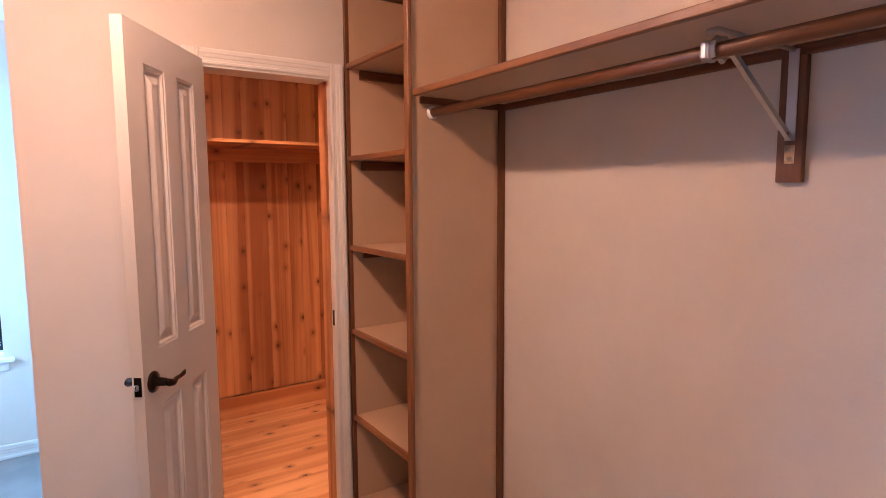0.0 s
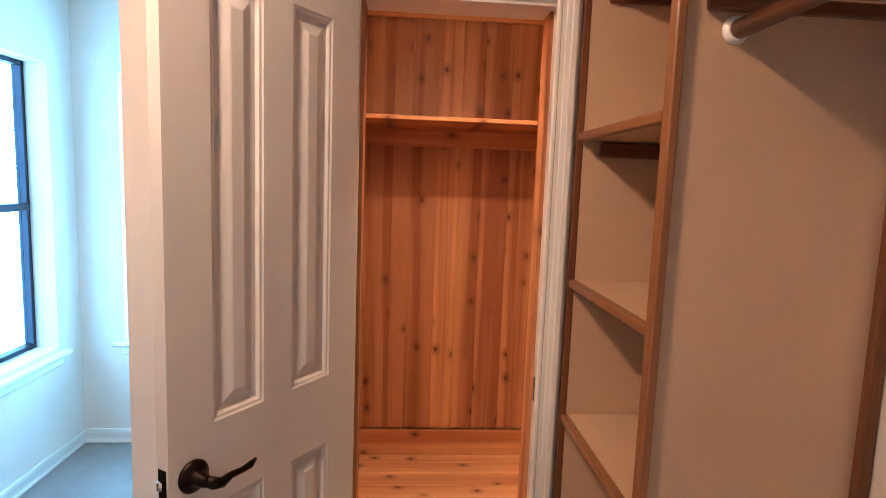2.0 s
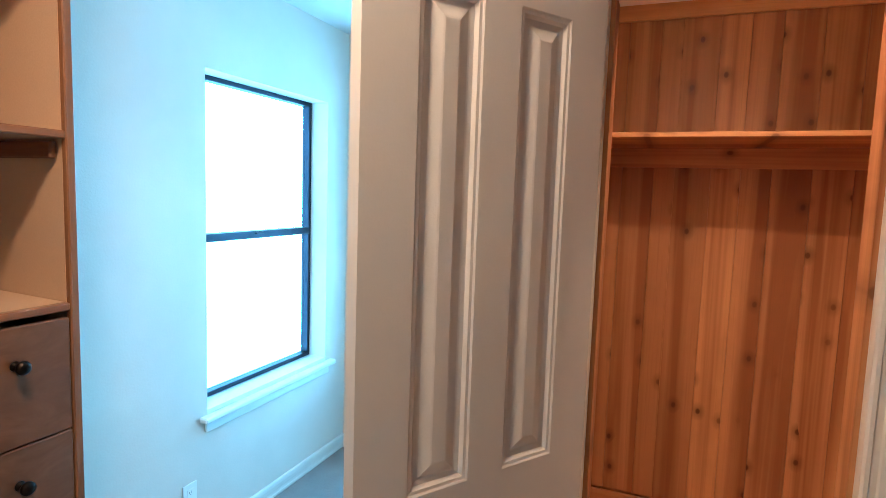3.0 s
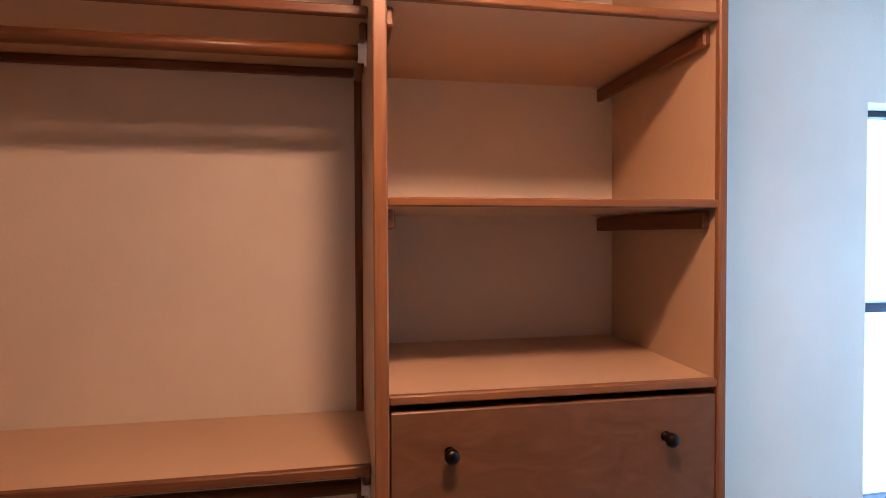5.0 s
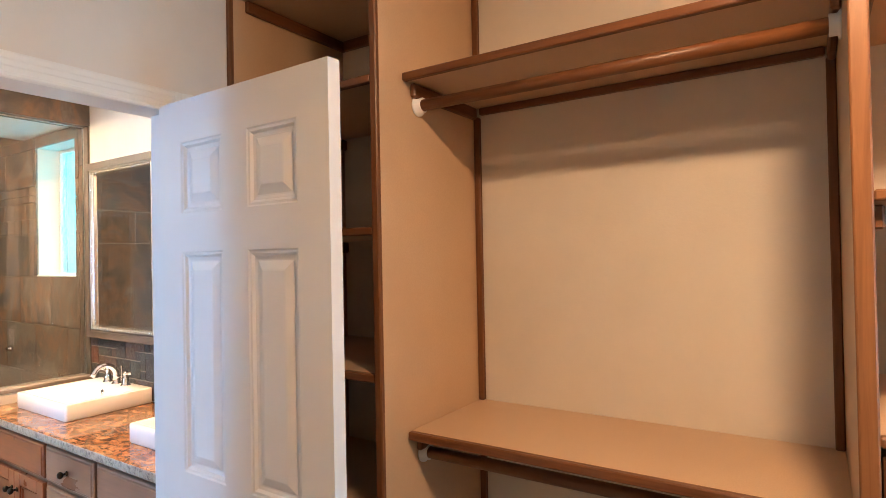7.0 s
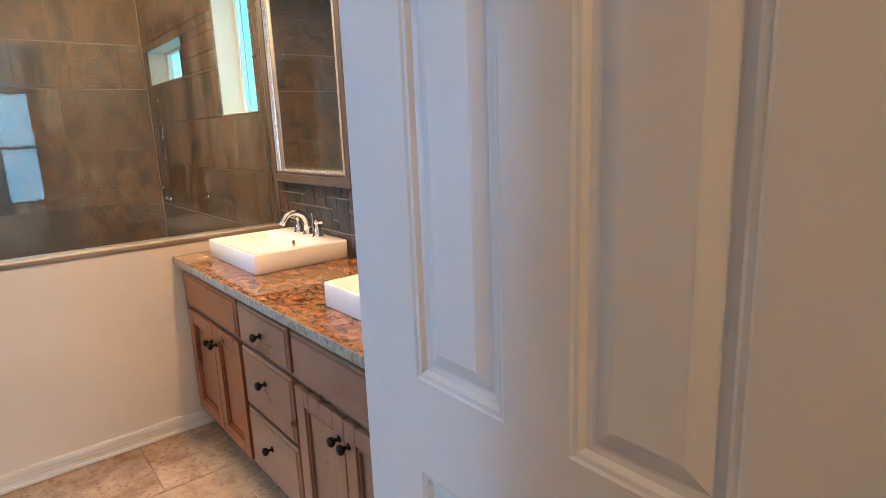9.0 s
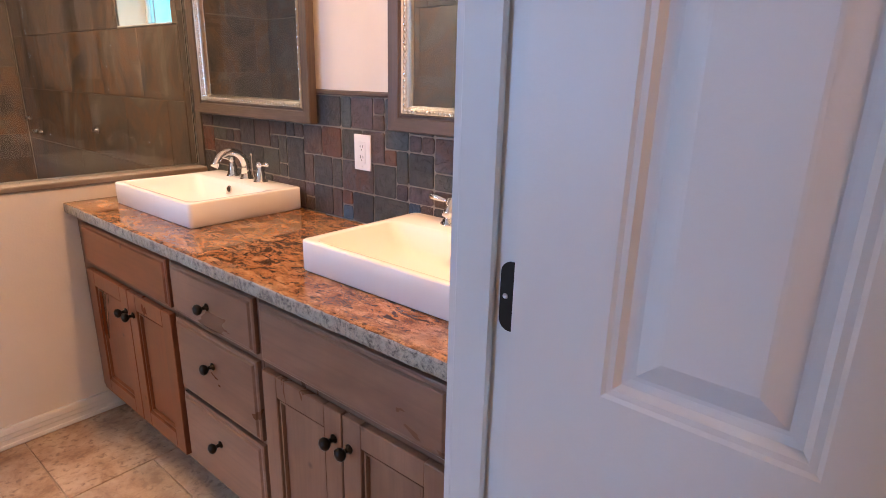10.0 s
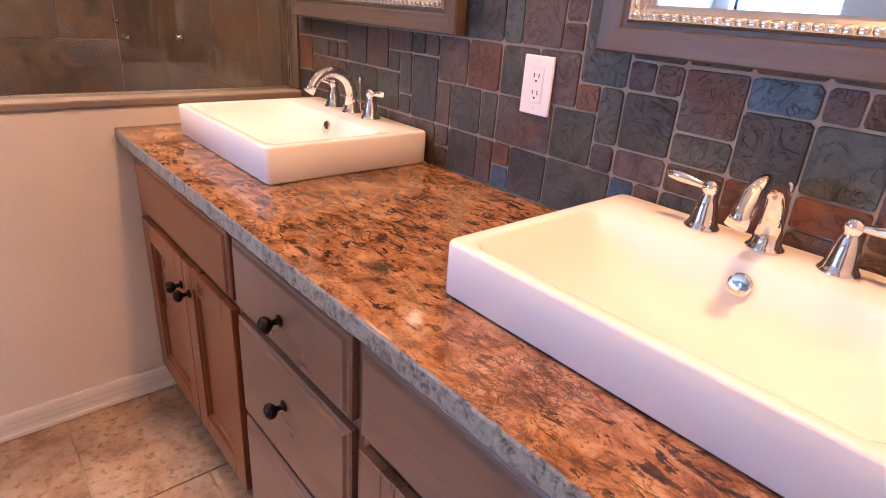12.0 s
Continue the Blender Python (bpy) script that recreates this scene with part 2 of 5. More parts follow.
def slate(name, tone, rust=0.12):
    """Split slate of one tone, with rust blooms and layered cleft relief."""
    m, nt, b = shader(name, 0.42, spec=0.5)
    vec, rnd = offset(nt, coords(nt))
    a = noise_tex(nt, vec, 14.0, 6, 0.6, 0.8)
    blot = noise_tex(nt, vec, 9.0, 4, 0.55, 0.6)
    cleft = noise_tex(nt, vec, 26.0, 6, 0.62, 0.5)
    f = noise_tex(nt, vec, 120.0, 5, 0.7, 0.4)
    own = mix(nt, tone, tuple(x * 0.72 for x in tone), rnd)
    c = mix(nt, own, mix(nt, own, g(1.45), 1.0, "MULTIPLY"), ramp(nt, a, (0.42, g(0)), (0.6, g(1))))
    c = mix(nt, c, (0.15, 0.06, 0.028), ramp(nt, blot, (0.5, g(0)), (0.62, g(rust * 1.6))))
    c = mix(nt, c, tuple(x * 0.4 for x in tone), ramp(nt, cleft, (0.4, g(0.6)), (0.5, g(0.0))))
    c = mix(nt, c, (0.2, 0.19, 0.17), ramp(nt, f, (0.6, g(0)), (0.75, g(0.25))))
    c = mix(nt, c, (0.66, 0.6, 0.54), 1.0, "MULTIPLY")
    nt.links.new(c, b.inputs["Base Color"])
    nt.links.new(ramp(nt, a, (0.3, g(0.3)), (0.7, g(0.55))), b.inputs["Roughness"])
    ledge = ramp(nt, noise_tex(nt, vec, 17.0, 5, 0.62, 0.9), (0.4, g(0)), (0.425, g(0.45)), (0.53, g(0.5)), (0.55, g(1)))
    bump(nt, b, mix(nt, mix(nt, mix(nt, a, cleft, 0.5), f, 0.3), ledge, 0.4), 1.0, 0.014)
    return m


def stone_tile():
    m, nt, b = shader("rust_brown_stone_tile", 0.4, spec=0.5)
    vec, rnd = offset(nt, coords(nt, (1, 1, 0.8)))
    a = noise_tex(nt, vec, 2.8, 5, 0.55, 1.2)
    f = noise_tex(nt, vec, 16.0, 4, 0.55, 0.4)
    c = ramp(nt, a, (0.36, (0.07, 0.055, 0.043)), (0.45, (0.125, 0.092, 0.066)), (0.52, (0.21, 0.115, 0.06)), (0.58, (0.145, 0.118, 0.092)), (0.68, (0.26, 0.215, 0.17)))
    c = mix(nt, c, (0.055, 0.043, 0.034), ramp(nt, f, (0.32, g(0.55)), (0.55, g(0))))
    c = mix(nt, c, (0.1, 0.095, 0.085), ramp(nt, rnd, (0.2, g(0.0)), (0.9, g(0.5))))
    nt.links.new(c, b.inputs["Base Color"])
    nt.links.new(ramp(nt, f, (0.3, g(0.34)), (0.7, g(0.48))), b.inputs["Roughness"])
    return m


def travertine():
    m, nt, b = shader("tan_floor_tile", 0.38, spec=0.45)
    vec, rnd = offset(nt, coords(nt))
    a = noise_tex(nt, vec, 8.0, 8, 0.74, 0.3)
    f = noise_tex(nt, vec, 42.0, 6, 0.66, 0.2)
    c = ramp(nt, a, (0.34, (0.25, 0.14, 0.078)), (0.46, (0.40, 0.262, 0.16)), (0.58, (0.49, 0.35, 0.23)), (0.75, (0.55, 0.42, 0.29)))
    c = mix(nt, c, (0.24, 0.15, 0.095), ramp(nt, f, (0.36, g(0.95)), (0.47, g(0))))
    c = mix(nt, c, (0.35, 0.25, 0.17), ramp(nt, rnd, (0.2, g(0)), (1, g(0.3))))
    nt.links.new(c, b.inputs["Base Color"])
    bump(nt, b, f, 0.2, 0.003)
    return m


def carpet():
    m, nt, b = shader("grey_carpet_pile", 0.95, spec=0.1)
    v = coords(nt)
    f = noise_tex(nt, v, 420.0, 3, 0.8)
    a = noise_tex(nt, v, 6.0, 5)
    c = mix(nt, (0.30, 0.285, 0.27), (0.44, 0.42, 0.40), f)
    c = mix(nt, c, (0.27, 0.26, 0.25), ramp(nt, a, (0.4, g(0)), (0.75, g(0.6))))
    nt.links.new(c, b.inputs["Base Color"])
    bump(nt, b, f, 0.9, 0.006)
    return m


def glass(name, rough=0.0):
    m, nt, b = shader(name, rough)
    b.inputs["Transmission Weight"].default_value = 1.0
    b.inputs["IOR"].default_value = 1.45
    return m


def glow(name, col, strength):
    m, nt, b = shader(name, 0.4)
    b.inputs["Base Color"].default_value = (0.9, 0.88, 0.85, 1)
    b.inputs["Emission Color"].default_value = (*col, 1)
    b.inputs["Emission Strength"].default_value = strength
    return m


BOARD, BIRCH, GRANITE, GEDGE = laminate(), birch(), granite(), granite_edge()
STONE, TRAV, CARPET = stone_tile(), travertine(), carpet()
SLATES = {
    "k": slate("charcoal_slate", (0.052, 0.058, 0.06)),
    "g": slate("green_grey_slate", (0.078, 0.088, 0.078)),
    "p": slate("plum_slate", (0.105, 0.08, 0.085)),
    "n": slate("brown_slate", (0.115, 0.075, 0.058)),
    "r": slate("rust_slate", (0.16, 0.062, 0.032)),
    "o": slate("orange_slate", (0.2, 0.085, 0.042)),
    "m": slate("mottled_slate", (0.095, 0.082, 0.085), 0.5),
    "y": slate("tan_slate", (0.17, 0.125, 0.09)),
    "t": slate("teal_slate", (0.075, 0.11, 0.12)),
    "b": slate("blue_slate", (0.06, 0.135, 0.23)),
}
GROUT = paint("grey_brown_grout", (0.3, 0.26, 0.21), 0.9, 0.5, 220)
CAPSTONE = paint("grey_brown_cap_stone", (0.25, 0.2, 0.16), 0.45, 0.4, 40, 0.16)
GROUT_L = paint("beige_grout", (0.5, 0.38, 0.27), 0.9, 0.5, 220)
CERAMIC = paint("glazed_white_ceramic", (0.82, 0.80, 0.77), 0.07, 0.0, 50, 0.01)
PLASTIC = paint("white_plastic", (0.8, 0.79, 0.77), 0.35, 0.02, 90, 0.01)
# near-black colour standing for the shade inside small openings
OPENING_SHADE = paint("opening_shade", (0.02, 0.02, 0.02), 0.6)
CHROME = metal("chrome", (0.82, 0.8, 0.78), 0.06, 0.02)
ZINC = metal("galvanised_steel", (0.55, 0.54, 0.52), 0.3, 0.03)
BRONZE = metal("oil_rubbed_bronze", (0.03, 0.024, 0.02), 0.32, 0.06)
SILVER = metal("antique_silver_leaf", (0.84, 0.8, 0.71), 0.2, 0.015)
MIRROR = metal("silvered_mirror", (0.9, 0.91, 0.92), 0.01, 0.0)
DARKALU = metal("bronze_window_frame", (0.05, 0.055, 0.07), 0.4, 0.06)
PANE, SHOWER = glass("window_glass"), glass("shower_glass")
GROUND = paint("pale_ground", (0.42, 0.41, 0.36), 0.9, 0.4, 3)

# ---- builders ----
def bx(bm, x0, x1, y0, y1, z0, z1, bev=0.0, seg=1):
    """Adds a box, with softened edges, to a bmesh."""
    vs = [bm.verts.new(p) for p in ((x0, y0, z0), (x1, y0, z0), (x1, y1, z0), (x0, y1, z0), (x0, y0, z1), (x1, y0, z1), (x1, y1, z1), (x0, y1, z1))]
    fs = [bm.faces.new([vs[i] for i in q]) for q in ((0, 3, 2, 1), (4, 5, 6, 7), (0, 1, 5, 4), (1, 2, 6, 5), (2, 3, 7, 6), (3, 0, 4, 7))]
    if bev:
        es = list({e for f in fs for e in f.edges})
        bmesh.ops.bevel(bm, geom=es, offset=bev, segments=seg, affect="EDGES", profile=0.5)
    return bm


def box(*a, **k):
    return bx(bmesh.new(), *a, **k)


def rings(bm, loops, caps=True):
    """Joins closed rows of points of equal length into a skin."""
    rows = [[bm.verts.new(p) for p in lp] for lp in loops]
    n = len(rows[0])
    for a, b in zip(rows, rows[1:]):
        for i in range(n):
            bm.faces.new((a[i], a[(i + 1) % n], b[(i + 1) % n], b[i]))
    if caps:
        bm.faces.new(rows[0][::-1])
        bm.faces.new(rows[-1])
    return bm


def tube(bm, pts, radii, seg=12):
    """A round bar along a line of points."""
    pts = [Vector(p) for p in pts]
    if not isinstance(radii, (list, tuple)):
        radii = [radii] * len(pts)
    loops, side = [], None
    for i, p in enumerate(pts):
        d = (pts[min(i + 1, len(pts) - 1)] - pts[max(i - 1, 0)]).normalized()
        if side is None:
            side = d.orthogonal().normalized()
        side = (side - d * side.dot(d)).normalized()
        up = d.cross(side)
        loops.append([p + radii[i] * (side * math.cos(a) + up * math.sin(a)) for a in (2 * math.pi * k / seg for k in range(seg))])
    return rings(bm, loops)


def lathe(bm, base, axis, profile, seg=16):
    """A turned shape: profile of (radius, height) about an axis."""
    base, axis = Vector(base), Vector(axis).normalized()
    s = axis.orthogonal().normalized()
    u = axis.cross(s)
    return rings(bm, [[base + axis * h + max(r, 0.0002) * (s * math.cos(a) + u * math.sin(a)) for a in (2 * math.pi * k / seg for k in range(seg))] for r, h in profile])


def link(name, bm, material, smooth=False):
    bmesh.ops.recalc_face_normals(bm, faces=bm.faces)
    me = bpy.data.meshes.new(name)
    bm.to_mesh(me)
    bm.free()
    for m in material if isinstance(material, (list, tuple)) else (material,):
        me.materials.append(m)
    if smooth:
        for f in me.polygons:
            f.use_smooth = True
    return new(name, me)


def part(name, bm, material, parent, label="", smooth=False):
    ob = link(name, bm, material, smooth)
    ob.parent = parent
    ob.matrix_parent_inverse = parent.matrix_world.inverted() if parent.parent is None else Matrix.Identity(4)
    if parent.parent is None:
        ob.matrix_parent_inverse = Matrix.Translation(parent.location).inverted()
    return tagged(ob, label) if label else ob


def thing(name, label, category, at=(0, 0, 0), group="", kind=""):
    ob = new(name)
    ob.location, ob.empty_display_size = at, 0.1
    return tagged(ob, label, category, group, kind)


def struct(name, bm, material, label, category="structure"):
    return tagged(link(name, bm, material), label, category, kind="structure")


def piece(name, mesh, parent, loc):
    ob = new(name, mesh)
    ob.location = loc
    ob.parent = parent
    return ob


def slab(bm, axis, a0, a1, t0, t1, z0, z1, holes=()):
    """A wall along x or y, with openings that go through it."""
    holes = [(max(h[0], a0), min(h[1], a1), max(h[2], z0), min(h[3], z1)) for h in holes if h[0] < a1 and h[1] > a0 and h[2] < z1 and h[3] > z0]
    cuts_a = sorted({a0, a1, *(v for h in holes for v in h[:2])})
    cuts_z = sorted({z0, z1, *(v for h in holes for v in h[2:])})
    for p, q in zip(cuts_a, cuts_a[1:]):
        run = None
        for r, s in zip(cuts_z, cuts_z[1:]):
            hole = any(h[0] <= p and q <= h[1] and h[2] <= r and s <= h[3] for h in holes)
            if not hole:
                run = (run[0], s) if run else (r, s)
            if (hole or s == cuts_z[-1]) and run:
                bx(bm, *((p, q, t0, t1) if axis == "x" else (t0, t1, p, q)), *run)
                run = None
    return bm


# ---- structure ----
W, E_, N_, H, HB = -1.205, 1.475, 4.36, 2.485, 2.56
W1 = (3.255, 4.155, 0.6, 2.065)
W2 = (-0.968, -0.36, 0.6, 2.065)
WB = (-2.775, -2.243, 1.512, 2.355)
WS = (-4.27, -3.40, 1.80, 2.05)
WE = (-3.0, -2.08, 0.9, 2.1)
XB = 3.7
YH, YS, HS, YD = -2.074, -4.397, 2.68, -2.96

struct("wall_west", slab(bmesh.new(), "y", YS - 0.15, N_ + 0.16, W - 0.165, W, 0, HS + 0.1, (W1, WB, WS)), WALL, "cream painted outer wall with white window reveals", "wall")
struct("wall_north", slab(bmesh.new(), "x", W, 1.9, N_, N_ + 0.16, 0, HB, (W2,)), WALL, "cream painted end wall with a window", "wall")
struct("wall_cedar_front", slab(bmesh.new(), "x", -0.14, 1.9, 2.66, 2.78, 0, HB, ((0.435, 0.98, 0, 2.03),)), WALL, "cream painted wall round the cedar closet doorway", "wall")
struct("wall_cedar_side", box(-0.14, 0.26, 2.78, N_, 0, HB), WALL, "cream painted side wall of the cedar closet", "wall")
struct("wall_cedar_east", box(1.745, 1.9, 2.78, N_, 0, HB), WALL, "painted wall behind the cedar boards", "wall")
struct("wall_east", box(E_, E_ + 0.125, -0.06, 2.66, 0, HB), WALL, "cream painted closet wall behind the hanging rod", "wall")
struct("wall_south", slab(bmesh.new(), "x", W, XB, -0.17, -0.06, 0, HB + 0.1, ((-0.515, 0.205, 0, 2.055),)), WALL, "cream painted wall between closet and bathroom", "wall")
struct("wall_bath_east", slab(bmesh.new(), "y", -3.3, -0.06, XB, XB + 0.15, 0, HB + 0.1, (WE,)), WALL, "cream painted bathroom wall with a window", "wall")
struct("wall_bath_south", box(0.87, XB, -3.3, -3.15, 0, HB + 0.1), WALL, "cream painted bathroom end wall", "wall")
struct("wall_shower_east", box(0.75, 0.87, YS, YH, 0, HS + 0.1), WALL, "painted wall closing the shower room", "wall")
struct("wall_shower_south", box(W - 0.165, 0.87, YS - 0.15, YS, 0, HS + 0.1), WALL, "wall behind the brown shower tiles", "wall")
struct("wall_half", box(W, 0.75, YH - 0.12, YH, 0, 0.916, bev=0.012, seg=3), WALL, "low cream plaster wall under the shower glass", "wall")
struct("wall_header", box(W, 0.75, YH - 0.12, YH, 2.405, HB + 0.05), STONE, "brown stone tiled lintel over the shower glass", "wall")
struct("ceiling_closet", box(W - 0.165, 1.9, -0.11, N_ + 0.16, H, H + 0.08), CEIL, "off-white textured closet ceiling", "ceiling")
struct("ceiling_bath", box(W - 0.165, XB + 0.15, YH, -0.11, HB, HB + 0.1), CEIL, "off-white bathroom ceiling", "ceiling")
struct("ceiling_bath_side", box(0.75, XB + 0.15, -3.3, YH, HB, HB + 0.1), CEIL, "off-white bathroom ceiling", "ceiling")
struct("ceiling_shower", box(W, 0.75, YD, YH - 0.12, 2.43, HS + 0.1), CEIL, "white dropped ceiling behind the shower glass", "ceiling")
struct("ceiling_shower_high", box(W, 0.75, YS, YD, HS, HS + 0.1), CEIL, "off-white higher ceiling above the tub", "ceiling")
struct("floor_closet", box(W - 0.165, 1.6, -0.115, 2.72, -0.08, 0), CARPET, "grey cut pile carpet in the closet", "floor")
struct("floor_nook", box(W - 0.165, -0.14, 2.72, N_ + 0.1, -0.08, 0), CARPET, "grey cut pile carpet by the windows", "floor")
floor_cedar = struct("floor_cedar", box(-0.14, 1.9, 2.72, N_ + 0.1, -0.1, -0.02), CED_X, "dark bed under the cedar floorboards", "floor")
floor_bath = struct("floor_bath", box(W - 0.165, XB + 0.15, YS - 0.15, -0.115, -0.1, -0.005), GROUT_L, "beige grout bed of the bathroom floor", "floor")
struct("ground", box(-120, 120, -120, 120, -0.7, -0.5), GROUND, "pale dry ground outside the house", "ground")


def moulding(bm, p, q, out, width, thick, into):
    """A profiled strip from p to q: 'into' is the way its width runs, 'out' the way it stands proud."""
    p, q, out, into = Vector(p), Vector(q), Vector(out), Vector(into)
    prof = ((0, 0), (0, 0.55), (0.08, 0.8), (0.2, 0.8), (0.24, 0.6), (0.42, 0.6), (0.48, 0.75), (0.66, 0.85), (0.72, 1.0), (0.92, 1.0), (1.0, 0.85), (1.0, 0))
    return rings(bm, [[e + into * (u * width) + out * (v * thick) for u, v in prof] for e in (p, q)])


def casing(name, label, axis, a0, a1, top, face, out, width=0.066, thick=0.018):
    """The moulded frame round a doorway in a wall along x."""
    t = thing(name, label, "door casing", ((a0 + a1) / 2, face, 0), kind="structure")
    o = (0, out, 0)
    part("left_moulding", moulding(bmesh.new(), (a0, face, 0), (a0, face, top + width), o, width, thick, (-1, 0, 0)), TRIM, t)
    part("right_moulding", moulding(bmesh.new(), (a1, face, 0), (a1, face, top + width), o, width, thick, (1, 0, 0)), TRIM, t)
    part("head_moulding", moulding(bmesh.new(), (a0, face, top), (a1, face, top), o, width, thick, (0, 0, 1)), TRIM, t)
    return t


casing("trim_cedar_door", "ivory painted fluted casing round the cedar closet doorway", "x", 0.438, 0.957, 2.02, 2.66, -1, 0.06)
casing("trim_bath_door", "white painted fluted casing round the bathroom doorway", "x", -0.497, 0.187, 2.035, -0.06, 1, 0.06)


def jambs(name, label, a0, a1, top, y0, y1, m):
    t = thing(name, label, "door frame", ((a0 + a1) / 2, y0, 0), kind="structure")
    part("left_jamb", box(a0, a0 + 0.018, y0, y1, 0, top), m, t)
    part("right_jamb", box(a1 - 0.018, a1, y0, y1, 0, top), m, t)
    part("head_jamb", box(a0 + 0.018, a1 - 0.018, y0, y1, top - 0.018, top), m, t)
    return t


fr1 = jambs("door_frame_cedar", "ivory painted door frame of the cedar closet", 0.435, 0.98, 2.03, 2.655, 2.785, TRIM)
for x0, x1 in ((0.453, 0.463), (0.952, 0.962)):
    part("door_stop", box(x0, x1, 2.70, 2.775, 0, 2.012), CED_Z, fr1, "bare cedar stop strip")
fr2 = jambs("door_frame_bath", "white painted door frame of the bathroom", -0.515, 0.205, 2.055, -0.175, -0.055, WHITE)
for x0, x1 in ((-0.497, -0.487), (0.177, 0.187)):
    part("door_stop", box(x0, x1, -0.16, -0.105, 0, 2.037, bev=0.003), WHITE, fr2)
bm = box(0.9595, 0.962, 2.658, 2.69, 0.94, 1.01, bev=0.001)
part("strike_plate", bm, BRONZE, fr1, "dark bronze strike plate")


def baseboard(name, p, q, out, label="white painted moulded baseboard", height=0.085):
    struct(name, moulding(bmesh.new(), p, q, out, height, 0.014, (0, 0, 1)), TRIM, label, "baseboard")


baseboard("baseboard_nook_west", (W, 2.31, 0), (W, N_, 0), (1, 0, 0))
baseboard("baseboard_nook_north", (W, N_, 0), (-0.14, N_, 0), (0, -1, 0))
baseboard("baseboard_nook_side", (-0.14, 2.66, 0), (-0.14, N_, 0), (-1, 0, 0))
baseboard("baseboard_half_wall", (-0.755, YH, 0), (0.75, YH, 0), (0, 1, 0))
baseboard("baseboard_closet_east", (E_, -0.06, 0), (E_, 2.12, 0), (-1, 0, 0))
baseboard("baseboard_cedar_front", (-0.14, 2.66, 0), (0.37, 2.66, 0), (0, -1, 0))


# ---- windows ----
def sash_window(name, label, axis, a0, a1, z0, z1, inner, sign):
    """A dark double-hung window; sign points from the wall's inner face to the outside."""
    depth = inner + sign * 0.108
    mid = (z0 + z1) / 2 + 0.02

    def bb(p0, p1, d0, d1, r0, r1, bev=0.003):
        d0, d1 = sorted((d0, d1))
        return box(*((d0, d1, p0, p1) if axis == "y" else (p0, p1, d0, d1)), r0, r1, bev=bev)

    c = (a0 + a1) / 2
    t = thing(name, label, "window", (depth, c, z0) if axis == "y" else (c, depth, z0), kind="structure")
    d0, d1 = depth, depth + sign * 0.06
    w = 0.022
    fr = part("window_frame", bb(a0, a0 + w, d0, d1, z0 + 0.02, z1), DARKALU, t, "dark bronze metal side frame")
    part("side_frame", bb(a1 - w, a1, d0, d1, z0 + 0.02, z1), DARKALU, t)
    part("head_frame", bb(a0 + w, a1 - w, d0, d1, z1 - w, z1), DARKALU, t)
    part("bottom_frame", bb(a0 + w, a1 - w, d0, d1, z0 + 0.02, z0 + 0.02 + w), DARKALU, t)
    part("meeting_rail", bb(a0 + w, a1 - w, d0 - sign * 0.006, d1, mid - 0.02, mid + 0.016), DARKALU, t)
    part("latch", bb(c - 0.03, c + 0.03, d0 - sign * 0.02, d0 - sign * 0.006, mid + 0.0, mid + 0.012), DARKALU, t)
    for r0, r1 in ((z0 + 0.02 + w, mid - 0.02), (mid + 0.016, z1 - w)):
        p = part("pane", bb(a0 + w, a1 - w, d0 + sign * 0.03, d0 + sign * 0.034, r0, r1, 0), PANE, t, "clear glass")
        p.visible_shadow = False
    # sill board with horns and an apron under it
    s0 = inner - sign * 0.045
    part("window_sill", bb(a0 - 0.05, a1 + 0.05, s0, inner - sign * 0.0005, z0 - 0.024, z0 + 0.001, 0.006), SILLW, t, "white painted sill")
    part("sill_board", bb(a0, a1, inner, depth + sign * 0.06, z0, z0 + 0.019, 0), SILLW, t)
    part("apron", bb(a0 - 0.02, a1 + 0.02, inner - sign * 0.014, inner - sign * 0.0005, z0 - 0.075, z0 - 0.024, 0.004), SILLW, t)
    return t


sash_window("window_1", "dark framed double hung window with a white sill", "y", *W1, W, -1)
sash_window("window_2", "dark framed double hung window beside the cedar closet", "x", *W2, N_, 1)
sash_window("window_3", "double hung bathroom window with a white sill", "y", *WE, XB, 1)


def shower_window(name, label, a0, a1, z0, z1):
    t = thing(name, label, "window", (W - 0.12, (a0 + a1) / 2, z0), kind="structure")
    x0, x1 = W - 0.16, W - 0.125
    for n, b in (("window_frame", (a0, a0 + 0.02, z0, z1)), ("side_frame", (a1 - 0.02, a1, z0, z1)), ("head_frame", (a0 + 0.02, a1 - 0.02, z1 - 0.02, z1)), ("bottom_frame", (a0 + 0.02, a1 - 0.02, z0, z0 + 0.02))):
        part(n, box(x0, x1, *b, bev=0.002), SILLW, t)
    p = part("pane", box(W - 0.145, W - 0.141, a0 + 0.02, a1 - 0.02, z0 + 0.02, z1 - 0.02), PANE, t, "clear glass")
    p.visible_shadow = False
    return t


sw = shower_window("window_4", "tall narrow shower window in a deep white reveal", *WB)
part("latch", box(W - 0.125, W - 0.09, WB[1] - 0.022, WB[1] - 0.012, 2.04, 2.09, bev=0.003), BRONZE, sw, "dark casement catch")
sw = shower_window("window_5", "small letterbox shower window in a tiled wall", *WS)
part("mullion", box(W - 0.16, W - 0.12, -3.89, -3.86, WS[2] + 0.02, WS[3] - 0.02, bev=0.002), DARKALU, sw)


